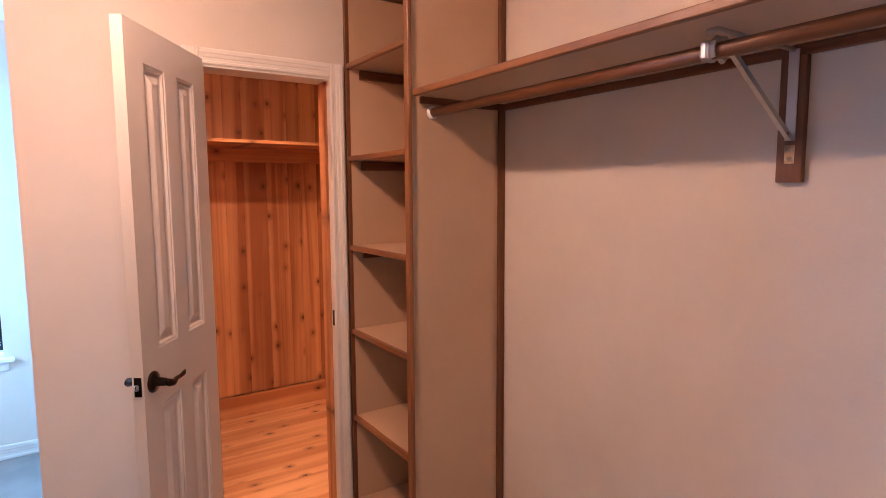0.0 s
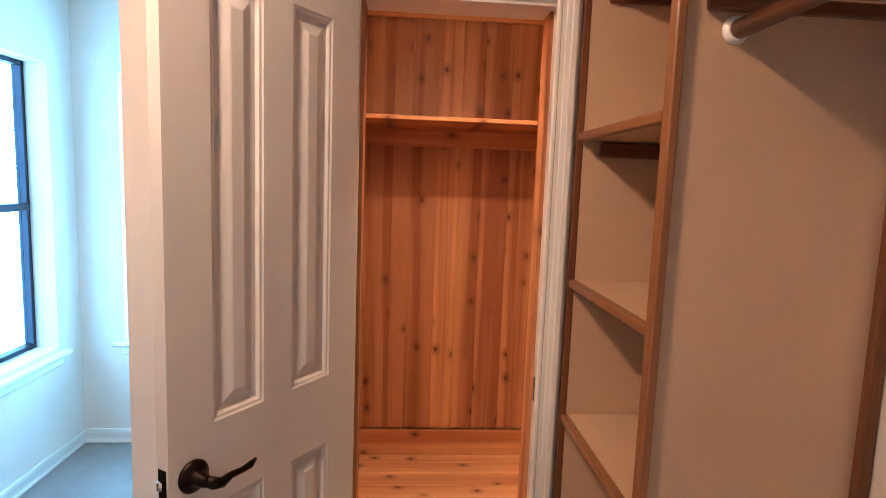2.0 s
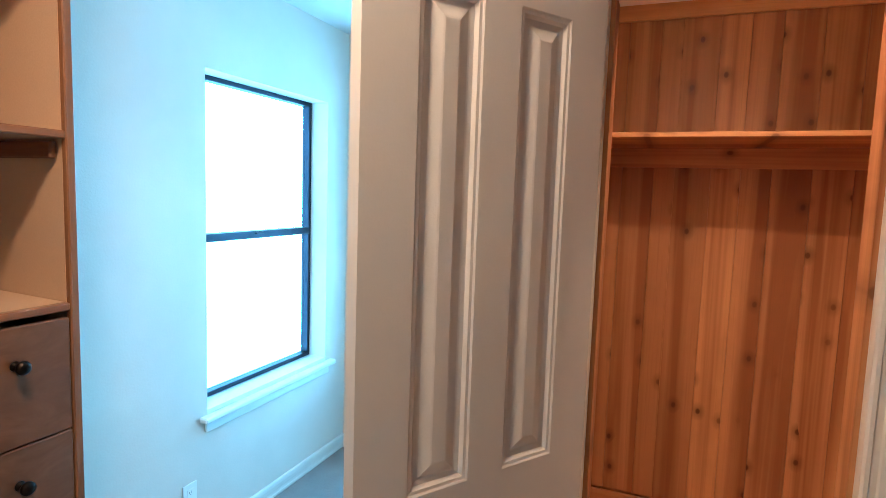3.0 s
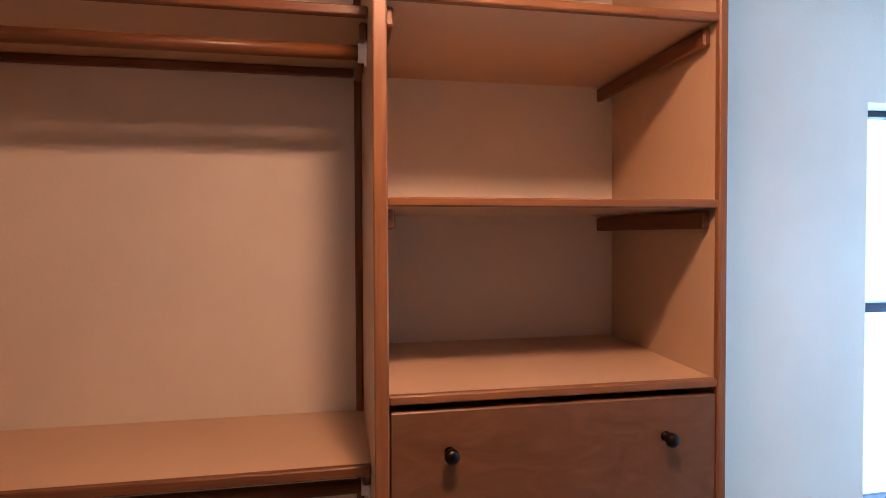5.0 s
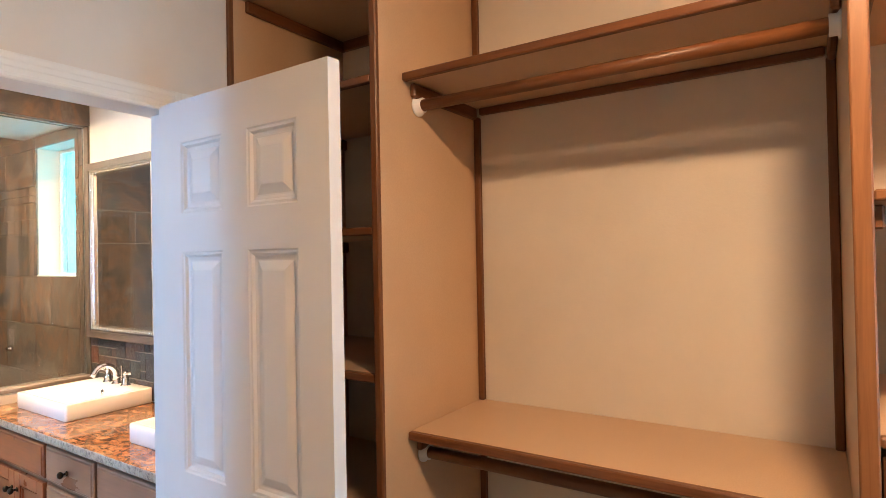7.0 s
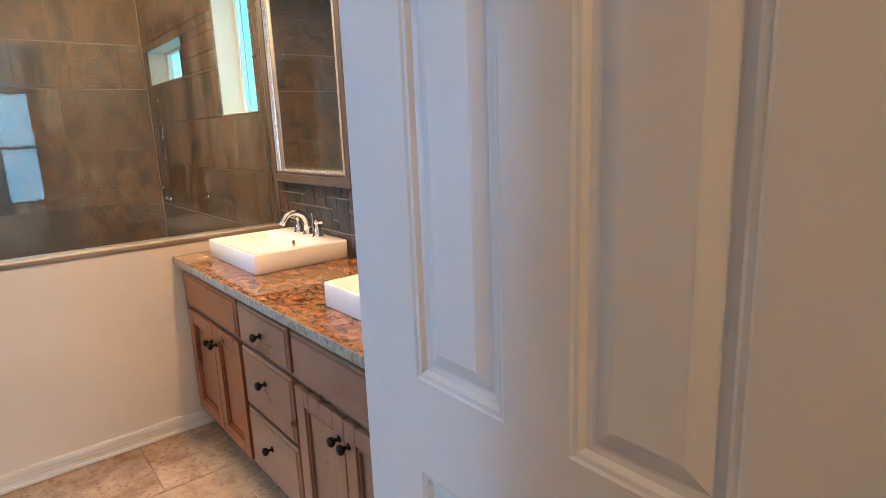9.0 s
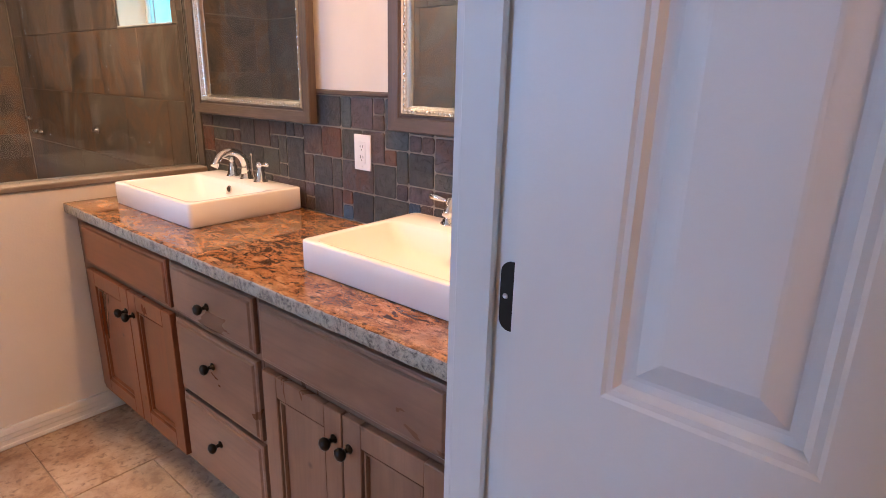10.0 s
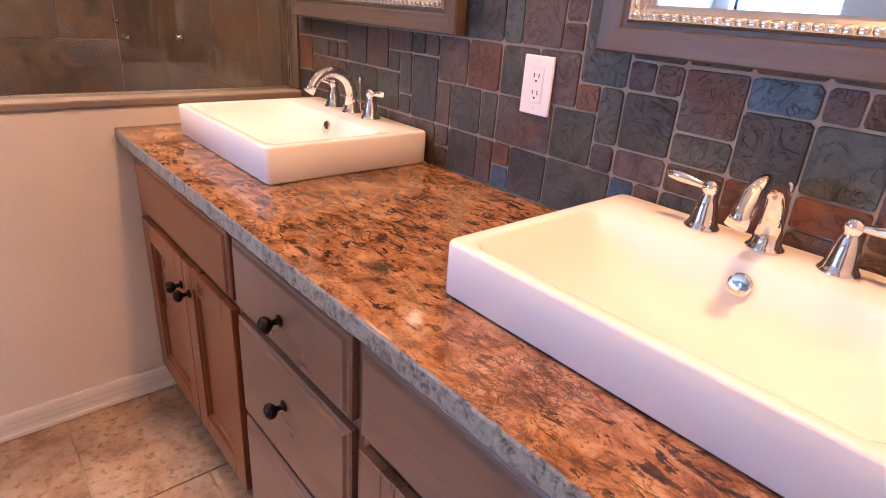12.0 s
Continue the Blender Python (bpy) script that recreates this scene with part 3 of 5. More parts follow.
# ---- doors ----
def panel_door(name, label, width, height, rows, cols, thick=0.035):
    """A moulded panel door in its own space: hinge edge at x=0, face towards -y at y=0."""
    t = thing(name, label, "door", (0, 0, 0), kind="structure")
    bm = bmesh.new()
    xs = sorted({0.0, width, *(v for c in cols for v in c)})
    zs = sorted({0.0, height, *(v for r in rows for v in r)})
    for y, flip in ((0.0, False), (thick, True)):
        for x0, x1 in zip(xs, xs[1:]):
            for z0, z1 in zip(zs, zs[1:]):
                if (x0, x1) in cols and (z0, z1) in rows:
                    continue
                q = [bm.verts.new(p) for p in ((x0, y, z0), (x1, y, z0), (x1, y, z1), (x0, y, z1))]
                bm.faces.new(q[::-1] if flip else q)
    for a, b in (((0, 0), (0, height)), ((0, height), (width, height)), ((width, height), (width, 0)), ((width, 0), (0, 0))):
        bm.faces.new([bm.verts.new((*p,)) for p in ((a[0], 0, a[1]), (a[0], thick, a[1]), (b[0], thick, b[1]), (b[0], 0, b[1]))])
    bmesh.ops.remove_doubles(bm, verts=bm.verts, dist=1e-5)
    part("leaf", bm, WHITE, t)
    steps = ((0, 0), (0.004, 0.0025), (0.010, 0.003), (0.016, 0.009), (0.024, 0.0105), (0.028, 0.0105), (0.048, 0.003), (0.052, 0.002))
    for x0, x1 in cols:
        for z0, z1 in rows:
            for y, s in ((0.0, 1), (thick, -1)):
                bm = bmesh.new()
                loops = [[(x0 + i, y + s * d, z0 + i), (x1 - i, y + s * d, z0 + i), (x1 - i, y + s * d, z1 - i), (x0 + i, y + s * d, z1 - i)] for i, d in steps]
                rings(bm, loops, caps=False)
                bm.verts.ensure_lookup_table()
                bm.faces.new(bm.verts[-4:])
                part("panel", bm, WHITE, t)
    return t


def lever(parent, x, y, z, out, way):
    """A dark wave lever on a round rose; out is the side of the leaf, way the way of the lever."""
    rose = part("handle_rose", lathe(bmesh.new(), (x, y, z), (0, out, 0), ((0.0, 0), (0.033, 0), (0.034, 0.004), (0.031, 0.009), (0.02, 0.012), (0.014, 0.016), (0.012, 0.042), (0.0, 0.046)), 24), BRONZE, parent, "dark bronze round rose", True)
    pts = [(x, y + out * 0.040, z), (x + way * 0.012, y + out * 0.046, z - 0.007), (x + way * 0.028, y + out * 0.05, z - 0.012), (x + way * 0.05, y + out * 0.05, z - 0.006), (x + way * 0.078, y + out * 0.05, z - 0.008), (x + way * 0.1, y + out * 0.05, z - 0.006), (x + way * 0.116, y + out * 0.049, z + 0.001)]
    bm = tube(bmesh.new(), pts, [0.010, 0.0125, 0.011, 0.0075, 0.0065, 0.0075, 0.003], 12)
    part("lever", bm, BRONZE, rose, "", True)


# cedar closet door: pushed wide open
CW = 0.553
d1 = panel_door("door_1", "white moulded four panel door standing wide open", CW, 2.025, ((0.2, 0.86), (1.038, 1.914)), ((0.1, 0.232), (0.317, 0.45)))
lever(d1, CW - 0.052, 0.0, 0.946, -1, -1)
lever(d1, CW - 0.052, 0.035, 0.946, 1, -1)
pl = part("latch_plate", box(CW, CW + 0.002, 0.006, 0.029, 0.916, 0.976, bev=0.0008), BRONZE, d1, "dark bronze latch plate")
part("latch_bolt", box(CW + 0.002, CW + 0.012, 0.011, 0.024, 0.936, 0.956, bev=0.003), CHROME, pl, "", True)
ang = math.degrees(math.atan2(2.214 - 2.655, 0.164 - 0.452))
d1.matrix_world = pose(0.452, 2.652, 0.012, 0, 0, ang) @ pose(0, -0.035, 0)

# bathroom door: open square to its wall
BW = 0.679
d2 = panel_door("door_2", "white moulded six panel door open against the shelves", BW, 2.03, ((0.21, 0.86), (1.015, 1.615), (1.719, 1.914)), ((0.107, 0.291), (0.393, 0.576)), 0.036)
lever(d2, BW - 0.06, 0.036, 0.935, 1, -1)
lever(d2, BW - 0.06, 0.0, 0.935, -1, -1)
d2.matrix_world = pose(-0.453, -0.0545, 0.012, 0, 0, 88.85)
for z in (0.25, 1.081, 1.86):
    hb = bmesh.new()
    loop = [(-0.4965, -0.064, z - 0.0425), (-0.4965, -0.064, z + 0.0425)]
    for cz, a0 in ((z + 0.0285, 90), (z - 0.0285, 180)):
        loop += [(-0.4965, -0.084 + 0.014 * math.cos(radians(a0 + 15 * k)), cz + 0.014 * math.sin(radians(a0 + 15 * k))) for k in range(7)]
    rings(hb, [[(p[0], p[1], p[2]) for p in loop], [(p[0] + 0.002, p[1], p[2]) for p in loop]])
    hinge = part("hinge_leaf", hb, BRONZE, fr2, "black hinge leaf")
    part("screw", lathe(bmesh.new(), (-0.4945, -0.0905, z), (1, 0, 0), ((0, 0), (0.0036, 0), (0.0032, 0.001), (0.0014, 0.0013), (0.0012, 0.0004), (0, 0.0004)), 10), ZINC, hinge, "", True)
    part("hinge_knuckle", tube(bmesh.new(), ((-0.492, -0.053, z - 0.0425), (-0.492, -0.053, z + 0.0425)), 0.006, 10), BRONZE, fr2, "", True)


# ---- closet carpentry ----
def shelf_board(parent, x0, x1, y0, y1, top, front, thick=0.019, name="shelf", edge=None):
    """A laminate board with a stained nosing along its front (front: 'x0' or 'x1')."""
    n = 0.02
    a, b = (x0 + n, x1) if front == "x0" else (x0, x1 - n)
    s = part(name, box(a, b, y0, y1, top - thick, top - 0.0005), BOARD, parent)
    nx = (x0, x0 + n) if front == "x0" else (x1 - n, x1)
    part("nosing", box(*nx, y0, y1, top - thick - 0.003, top, bev=0.003), edge or EDGE_Y, s, "stained wood nosing")
    return s


# tower A beside the cedar door
TX0, TX1, TY0, TY1 = 1.029, E_, 2.122, 2.638
ta = thing("shelf_tower", "tall tan laminate shelf tower with stained wood edges", "shelving", (1.25, 2.4, 0))
part("side_panel", box(TX0 + 0.016, TX1, TY0, TY0 + 0.018, 0, H - 0.002), BOARD, ta)
part("front_edge", box(TX0 - 0.002, TX0 + 0.016, TY0 - 0.012, TY0 + 0.0185, 0, H - 0.002, bev=0.003), EDGE_Z, ta, "stained wood edge strip")
part("side_panel", box(TX0 + 0.016, TX1, TY1 + 0.004, TY1 + 0.02, 0, H - 0.002), BOARD, ta)
part("front_edge", box(TX0 - 0.002, TX0 + 0.016, TY1 + 0.001, TY1 + 0.0215, 0, H - 0.002, bev=0.002), STAIN_Z, ta, "stained wood edge strip")
part("back_panel", box(TX1 - 0.008, TX1 - 0.001, TY0 + 0.018, TY1 + 0.004, 0, H - 0.002), BOARD, ta)
for z in (0.115, 0.518, 0.921, 1.301, 1.692, 2.085, 2.44):
    shelf_board(ta, TX0, TX1 - 0.008, TY0 + 0.021, TY1 + 0.001, z, "x0")
    if z > 0.2:
        part("cleat", box(TX0 + 0.06, TX1 - 0.01, TY0 + 0.0185, TY0 + 0.034, z - 0.062, z - 0.0225, bev=0.003), STAIN_X, ta, "stained support cleat")
        part("cleat", box(TX0 + 0.06, TX1 - 0.01, TY1 - 0.014, TY1 + 0.0035, z - 0.062, z - 0.0225, bev=0.003), STAIN_X, ta, "stained support cleat")
part("corner_strip", box(E_ - 0.03, E_ - 0.001, TY0 - 0.019, TY0 - 0.0005, 0, H - 0.002, bev=0.003), STAIN_Z, ta, "stained corner strip")

# long hanging shelf on the east wall
hs = thing("hanging_shelf", "long stained wood shelf fixed along the wall", "shelf", (1.25, 1.0, 1.88))
shelf_board(hs, 1.04, E_ - 0.0005, -0.058, TY0 - 0.021, 1.9, "x0", 0.02)
part("wall_cleat", box(E_ - 0.02, E_ - 0.001, -0.058, TY0 - 0.021, 1.855, 1.8795, bev=0.003), STAIN_Y, hs, "stained wall cleat")
part("end_cleat", box(1.08, E_ - 0.032, TY0 - 0.018, TY0 - 0.0005, 1.855, 1.8795, bev=0.003), STAIN_X, hs, "stained end cleat")
RX, RZ = 1.136, 1.826
rod = thing("closet_rod", "round stained wood hanging rod", "closet rod", (RX, 1.0, RZ))
part("rod", tube(bmesh.new(), ((RX, -0.055, RZ), (RX, TY0 - 0.012, RZ)), 0.0165, 20), STAIN_Y, rod, "", True)
part("socket", lathe(bmesh.new(), (RX, TY0 - 0.0005, RZ), (0, -1, 0), ((0.0, 0), (0.024, 0), (0.024, 0.003), (0.0205, 0.005), (0.0205, 0.013), (0.0175, 0.013)), 20), PLASTIC, rod, "white plastic rod socket", True)

br = thing("shelf_bracket", "galvanised steel shelf and rod bracket on a wood block", "bracket", (E_, 1.015, 1.56))
part("backing_block", box(E_ - 0.02, E_ - 0.001, 0.985, 1.045, 1.555, 1.8545, bev=0.002), STAIN_Z, br, "stained wood backing block")
part("wall_bar", box(E_ - 0.024, E_ - 0.0205, 1.002, 1.026, 1.655, 1.87, bev=0.001), ZINC, br)
part("top_bar", tube(bmesh.new(), ((E_ - 0.03, 1.014, 1.868), (1.13, 1.014, 1.868), (1.1, 1.014, 1.858)), 0.006, 8), ZINC, br, "", True)
bm = tube(bmesh.new(), ((E_ - 0.028, 1.014, 1.662), (1.17, 1.014, 1.84), (1.15, 1.014, 1.852)), 0.0085, 4)
part("brace", bm, ZINC, br)
hook = [(RX + 0.024 * math.cos(a), 1.014, RZ + 0.024 * math.sin(a)) for a in (radians(d) for d in range(-60, 221, 28))]
part("rod_hook", tube(bmesh.new(), hook, 0.0075, 6), ZINC, br)
part("rod_clamp", box(RX - 0.022, RX + 0.02, 1.024, 1.046, RZ - 0.02, RZ + 0.022, bev=0.006), ZINC, br, "bright metal rod clamp")
part("bottom_plate", box(E_ - 0.0225, E_ - 0.0203, 1.002, 1.026, 1.6, 1.645, bev=0.001), CHROME, br, "bright screw plate")
for z in (1.632, 1.612):
    part("screw", lathe(bmesh.new(), (E_ - 0.0226, 1.014, z), (-1, 0, 0), ((0, 0), (0.006, 0), (0.005, 0.003), (0, 0.0035)), 10), ZINC, br, "", True)

# west side: tower B, hanging bay, drawer bay
BX = W + 0.0005
tb = thing("shelf_tower", "tall tan laminate shelf tower behind the bathroom door", "shelving", (-0.95, 0.24, 0))
BY0, BY1, BFX = -0.0595, 0.555, -0.682
part("side_panel", box(BX, BFX - 0.016, BY1 - 0.018, BY1, 0, H - 0.002), BOARD, tb)
part("front_edge", box(BFX - 0.016, BFX, BY1 - 0.021, BY1 + 0.002, 0, H - 0.002, bev=0.003), STAIN_Z, tb, "stained wood edge strip")
part("side_panel", box(BX, BFX - 0.016, BY0, BY0 + 0.016, 0, H - 0.002), BOARD, tb)
part("front_edge", box(BFX - 0.016, BFX, BY0, BY0 + 0.02, 0, H - 0.002, bev=0.003), STAIN_Z, tb, "stained wood edge strip")
part("top_rail", box(BFX - 0.016, BFX - 0.001, BY0 + 0.02, BY1 - 0.021, 2.444, H - 0.002, bev=0.002), STAIN_Y, tb)
for z in (0.115, 0.502, 0.9, 1.294, 1.682, 2.085):
    shelf_board(tb, BX, BFX - 0.002, BY0 + 0.02, BY1 - 0.021, z, "x1", edge=STAIN_Y)
part("top_board", box(BX, BFX - 0.016, BY0 + 0.016, BY1 - 0.018, 2.448, 2.466), BOARD, tb)
for z in (2.448, 2.062, 1.66, 1.272):
    part("cleat", box(BX, BFX - 0.06, BY0 + 0.0165, BY0 + 0.034, z - 0.04, z - 0.0005, bev=0.004), STAIN_X, tb, "stained support cleat")
part("back_cleat", box(BX, BX + 0.018, BY0 + 0.036, BY1 - 0.02, 2.408, 2.4475, bev=0.003), STAIN_Y, tb)

UF, PY0, PY1, EY0, EY1 = -0.65, 1.554, 1.58, 2.287, 2.307
hb_ = thing("hanging_bay", "open hanging bay between two tall laminate panels", "closet bay", (-0.95, 1.05, 0))
LF = -0.792
shelf_board(hb_, BX, LF, BY1 + 0.0025, PY0 - 0.001, 2.11, "x1", 0.019, "top_shelf", STAIN_Y)
shelf_board(hb_, BX, LF, BY1 + 0.0025, PY0 - 0.001, 1.12, "x1", 0.02, "lower_shelf", STAIN_Y)
for z in (2.0905, 1.099):
    part("wall_cleat", box(BX, BX + 0.018, BY1 + 0.022, PY0 - 0.022, z - 0.024, z - 0.001, bev=0.003), STAIN_Y, hb_, "stained wall cleat")
    part("end_cleat", box(BX + 0.02, LF - 0.04, BY1 + 0.0005, BY1 + 0.018, z - 0.04, z - 0.001, bev=0.004), STAIN_X, hb_, "stained end cleat")
    part("end_cleat", box(BX + 0.02, LF - 0.04, PY0 - 0.018, PY0 - 0.0005, z - 0.04, z - 0.001, bev=0.004), STAIN_X, hb_, "stained end cleat")
for z0, z1 in ((0.0, 1.07), (1.1205, 2.06), (2.1105, H - 0.002)):
    part("corner_strip", box(BX, BX + 0.019, BY1 + 0.0005, BY1 + 0.021, z0, z1, bev=0.003), STAIN_Z, hb_, "stained corner strip")
    part("corner_strip", box(BX, BX + 0.019, PY0 - 0.021, PY0 - 0.0005, z0, z1, bev=0.003), STAIN_Z, hb_, "stained corner strip")
for z, lab in ((2.033, "round stained wood rod under the top shelf"), (1.045, "round stained wood rod under the lower shelf")):
    r = thing("closet_rod", lab, "closet rod", (-0.87, 1.05, z), group="closet rods")
    part("rod", tube(bmesh.new(), ((-0.87, BY1 + 0.006, z), (-0.87, PY0 - 0.006, z)), 0.0165, 20), STAIN_Y, r, "", True)
    for y, s in ((BY1 + 0.0005, 1), (PY0 - 0.0005, -1)):
        part("socket", lathe(bmesh.new(), (-0.87, y, z), (0, s, 0), ((0.0, 0), (0.03, 0), (0.03, 0.004), (0.022, 0.006), (0.022, 0.02), (0.0175, 0.02)), 20), PLASTIC, r, "white plastic rod socket", True)

def askew(bm):
    """Swings the far rear corner outwards: the end panel stands a little out of square."""
    for v in bm.verts:
        if v.co.x < -1.1 and v.co.y > 2.2:
            v.co.y += 0.036
    return bm


db = thing("drawer_bay", "tall open shelf bay above a stained drawer chest", "shelving", (-0.92, 1.93, 0))
part("divider_panel", box(BX, UF - 0.016, PY0, PY1, 0, H - 0.002), BOARD, db)
part("front_edge", box(UF - 0.016, UF + 0.001, PY0 - 0.001, PY1 + 0.001, 0, H - 0.002, bev=0.003), EDGE_Z, db, "stained wood edge strip")
part("end_panel", askew(box(BX, UF - 0.016, EY0, EY1 - 0.003, 0, H - 0.002)), BOARD, db)
part("front_edge", box(UF - 0.016, UF + 0.001, EY0 - 0.001, EY1, 0, H - 0.002, bev=0.003), EDGE_Z, db, "stained wood edge strip")
for z in (1.309, 1.694, 2.09, 2.466):
    part("shelf", askew(box(BX, UF - 0.02, PY1 + 0.0012, EY0 - 0.0012, z - 0.017, z - 0.0005)), BOARD, db)
    part("nosing", box(UF - 0.02, UF, PY1 + 0.0012, EY0 - 0.0012, z - 0.018, z, bev=0.003), EDGE_Y, db, "stained wood nosing")
    if z > 1.4:
        for y0, y1 in ((PY1 + 0.0005, PY1 + 0.017), (EY0 - 0.017, EY0 - 0.0005)):
            part("cleat", box(BX, UF - 0.03, y0, y1, z - 0.062, z - 0.0225, bev=0.004), STAIN_X, db, "stained support cleat")
part("back_cleat", box(BX, BX + 0.018, PY1 + 0.018, EY0 - 0.018, 2.405, 2.4465, bev=0.003), STAIN_Y, db)


def knob(parent, x, y, z):
    part("knob", lathe(bmesh.new(), (x, y, z), (1, 0, 0), ((0, 0), (0.011, 0), (0.011, 0.003), (0.0055, 0.006), (0.005, 0.014), (0.011, 0.018), (0.0155, 0.025), (0.0145, 0.032), (0.008, 0.037), (0, 0.038)), 18), BRONZE, parent, "dark bronze round knob", True)


zt = 1.279
for i in range(4):
    zb = zt - 0.262
    f = part("drawer_front", box(UF - 0.02, UF - 0.001, PY1 + 0.004, EY0 - 0.004, zb, zt - 0.003, bev=0.0025), BIRCH, db, "stained figured birch drawer front")
    for y in (1.699, 2.164):
        knob(f, UF - 0.001, y, zt - 0.085)
    part("drawer_box", box(BX + 0.02, UF - 0.021, PY1 + 0.012, EY0 - 0.012, zb + 0.02, zt - 0.04), BOARD, db)
    zt = zb
part("plinth", box(BX + 0.02, UF - 0.05, PY1 + 0.002, EY0 - 0.002, 0, zt - 0.004), STAIN_Y, db)

# ceiling vent
vent = thing("ceiling_vent", "white metal louvred air vent in the ceiling", "vent", (-0.86, 1.24, H), kind="")
part("frame", slab(bmesh.new(), "x", -1.03, -0.71, 1.165, 1.325, H - 0.004, H - 0.0005), PLASTIC, vent)
# flat black plate paints the shade between the slats; no duct is modelled
part("backing", box(-1.008, -0.732, 1.182, 1.315, H - 0.0055, H - 0.0042), OPENING_SHADE, vent, "near-black plate as shade behind the slats")
for k in range(11):
    y = 1.184 + k * 0.0122
    part("slat", box(-1.005, -0.735, y, y + 0.007, H - 0.011, H - 0.0058), PLASTIC, vent)

# outlet under window 1
def outlet(name, label, wall_x, y, z, sgn=1):
    t = thing(name, label, "wall outlet", (wall_x, y, z), group="wall outlets")
    x0 = wall_x
    pl_ = part("cover_plate", box(x0, x0 + 0.006, y - 0.0365, y + 0.0365, z - 0.0555, z + 0.0555, bev=0.0025, seg=2), PLASTIC, t)
    part("receptacle", box(x0 + 0.006, x0 + 0.008, y - 0.0165, y + 0.0165, z - 0.033, z + 0.033, bev=0.001), PLASTIC, t)
    # slots are black pieces set on the face, coloured as shaded holes
    for dz in (-0.016, 0.016):
        for dy in (-0.006, 0.006):
            part("slot", box(x0 + 0.008, x0 + 0.0084, y + dy - 0.001, y + dy + 0.001, z + dz - 0.001, z + dz + 0.007), OPENING_SHADE, t)
        part("slot", lathe(bmesh.new(), (x0 + 0.008, y, z + dz - 0.007), (1, 0, 0), ((0, 0), (0.0022, 0), (0.0022, 0.0004), (0, 0.0005)), 8), OPENING_SHADE, t)
    for dz in (-0.044, 0.044):
        part("screw", lathe(bmesh.new(), (x0 + 0.006, y, z + dz), (1, 0, 0), ((0, 0), (0.003, 0), (0.0025, 0.001), (0, 0.0012)), 8), PLASTIC, t)


outlet("wall_outlet", "white duplex power outlet low on the wall", W + 0.0003, 3.15, 0.28)


def dome(name, label, x, y, z, r, h, watts, col, rim=0.0):
    """A flush ceiling light: base ring and glowing glass dome."""
    t = thing(name, label, "ceiling light", (x, y, z), group="ceiling lights")
    part("base", lathe(bmesh.new(), (x, y, z - 0.0005), (0, 0, -1), ((0, 0), (r * 1.12, 0), (r * 1.12, 0.012), (r * 1.02, 0.02), (r, 0.022), (0, 0.022)), 32), PLASTIC, t, "white metal base", True)
    n = 10
    prof = [(r * math.cos(a), 0.022 + h * math.sin(a)) for a in (math.pi / 2 * k / n for k in range(n + 1))]
    area = 2 * math.pi * r * (r + h) / 2
    m = glow("lit_" + name + "_glass", col, watts / (math.pi * area))
    part("diffuser", lathe(bmesh.new(), (x, y, z), (0, 0, -1), prof, 32), m, t, "glowing frosted glass dome", True)

    if rim:
        part("baffle", lathe(bmesh.new(), (x, y, z), (0, 0, -1), ((r * 1.02, 0.0225), (r * 1.02, 0.022 + rim), (r * 1.08, 0.022 + rim), (r * 1.12, 0.0225)), 32), PLASTIC, t, "white baffle ring", True)


WARM = (1.0, 0.55, 0.31)
dome("ceiling_light", "round flush closet ceiling light, switched on", 0.03, 1.7, H, 0.085, 0.045, CLOSET_W, WARM)
dome("ceiling_light", "round flush cedar closet light, switched on", 0.8, 2.88, H, 0.08, 0.006, CEDAR_W, WARM, 0.042)
dome("ceiling_light", "round flush bathroom ceiling light, switched on", -0.775, -0.6, HB, 0.055, 0.008, BATH_W, (1.0, 0.5, 0.22))
dome("ceiling_light", "round flush shower ceiling light, switched on", -0.51, -2.42, 2.43, 0.09, 0.03, SHOWER_W, (1.0, 0.68, 0.46))
dome("ceiling_light", "round flush shower ceiling light beside the tub, switched on", 0.02, -2.86, 2.43, 0.07, 0.02, SHOWER_W, (1.0, 0.68, 0.46))


# ---- bathroom ----
CT, CB, CF = 0.862, 0.824, -0.645
TW = W + 0.012
VY0, VY1 = YH + 0.001, -0.172
ct = thing("countertop", "polished gold and brown granite worktop on the vanity", "countertop", (-0.92, -1.1, CB))
bm = bmesh.new()
bx(bm, TW + 0.0005, CF - 0.014, VY0, VY1, CB, CT)
part("slab", bm, GRANITE, ct)
er = random.Random(11)
prof = ((0.0, CB), (0.010, CB), (0.0135, CB + 0.006), (0.014, CT - 0.006), (0.0125, CT - 0.0015), (0.0095, CT), (0.0, CT))
n = 150
rows = []
for k in range(n + 1):
    y = VY0 + (VY1 - VY0) * k / n
    w = er.uniform(-0.0012, 0.0012)
    rows.append([(CF - 0.014 + (u if u == 0 else u + w * (0.3 if i in (5,) else 1)), y, z) for i, (u, z) in enumerate(prof)])
edge = part("chiselled_edge", rings(bmesh.new(), rows), [GEDGE, GRANITE], ct, "rough pale grey chiselled edge")
for f in edge.data.polygons:
    if f.normal.z > 0.8:
        f.material_index = 1

CX = -0.6815


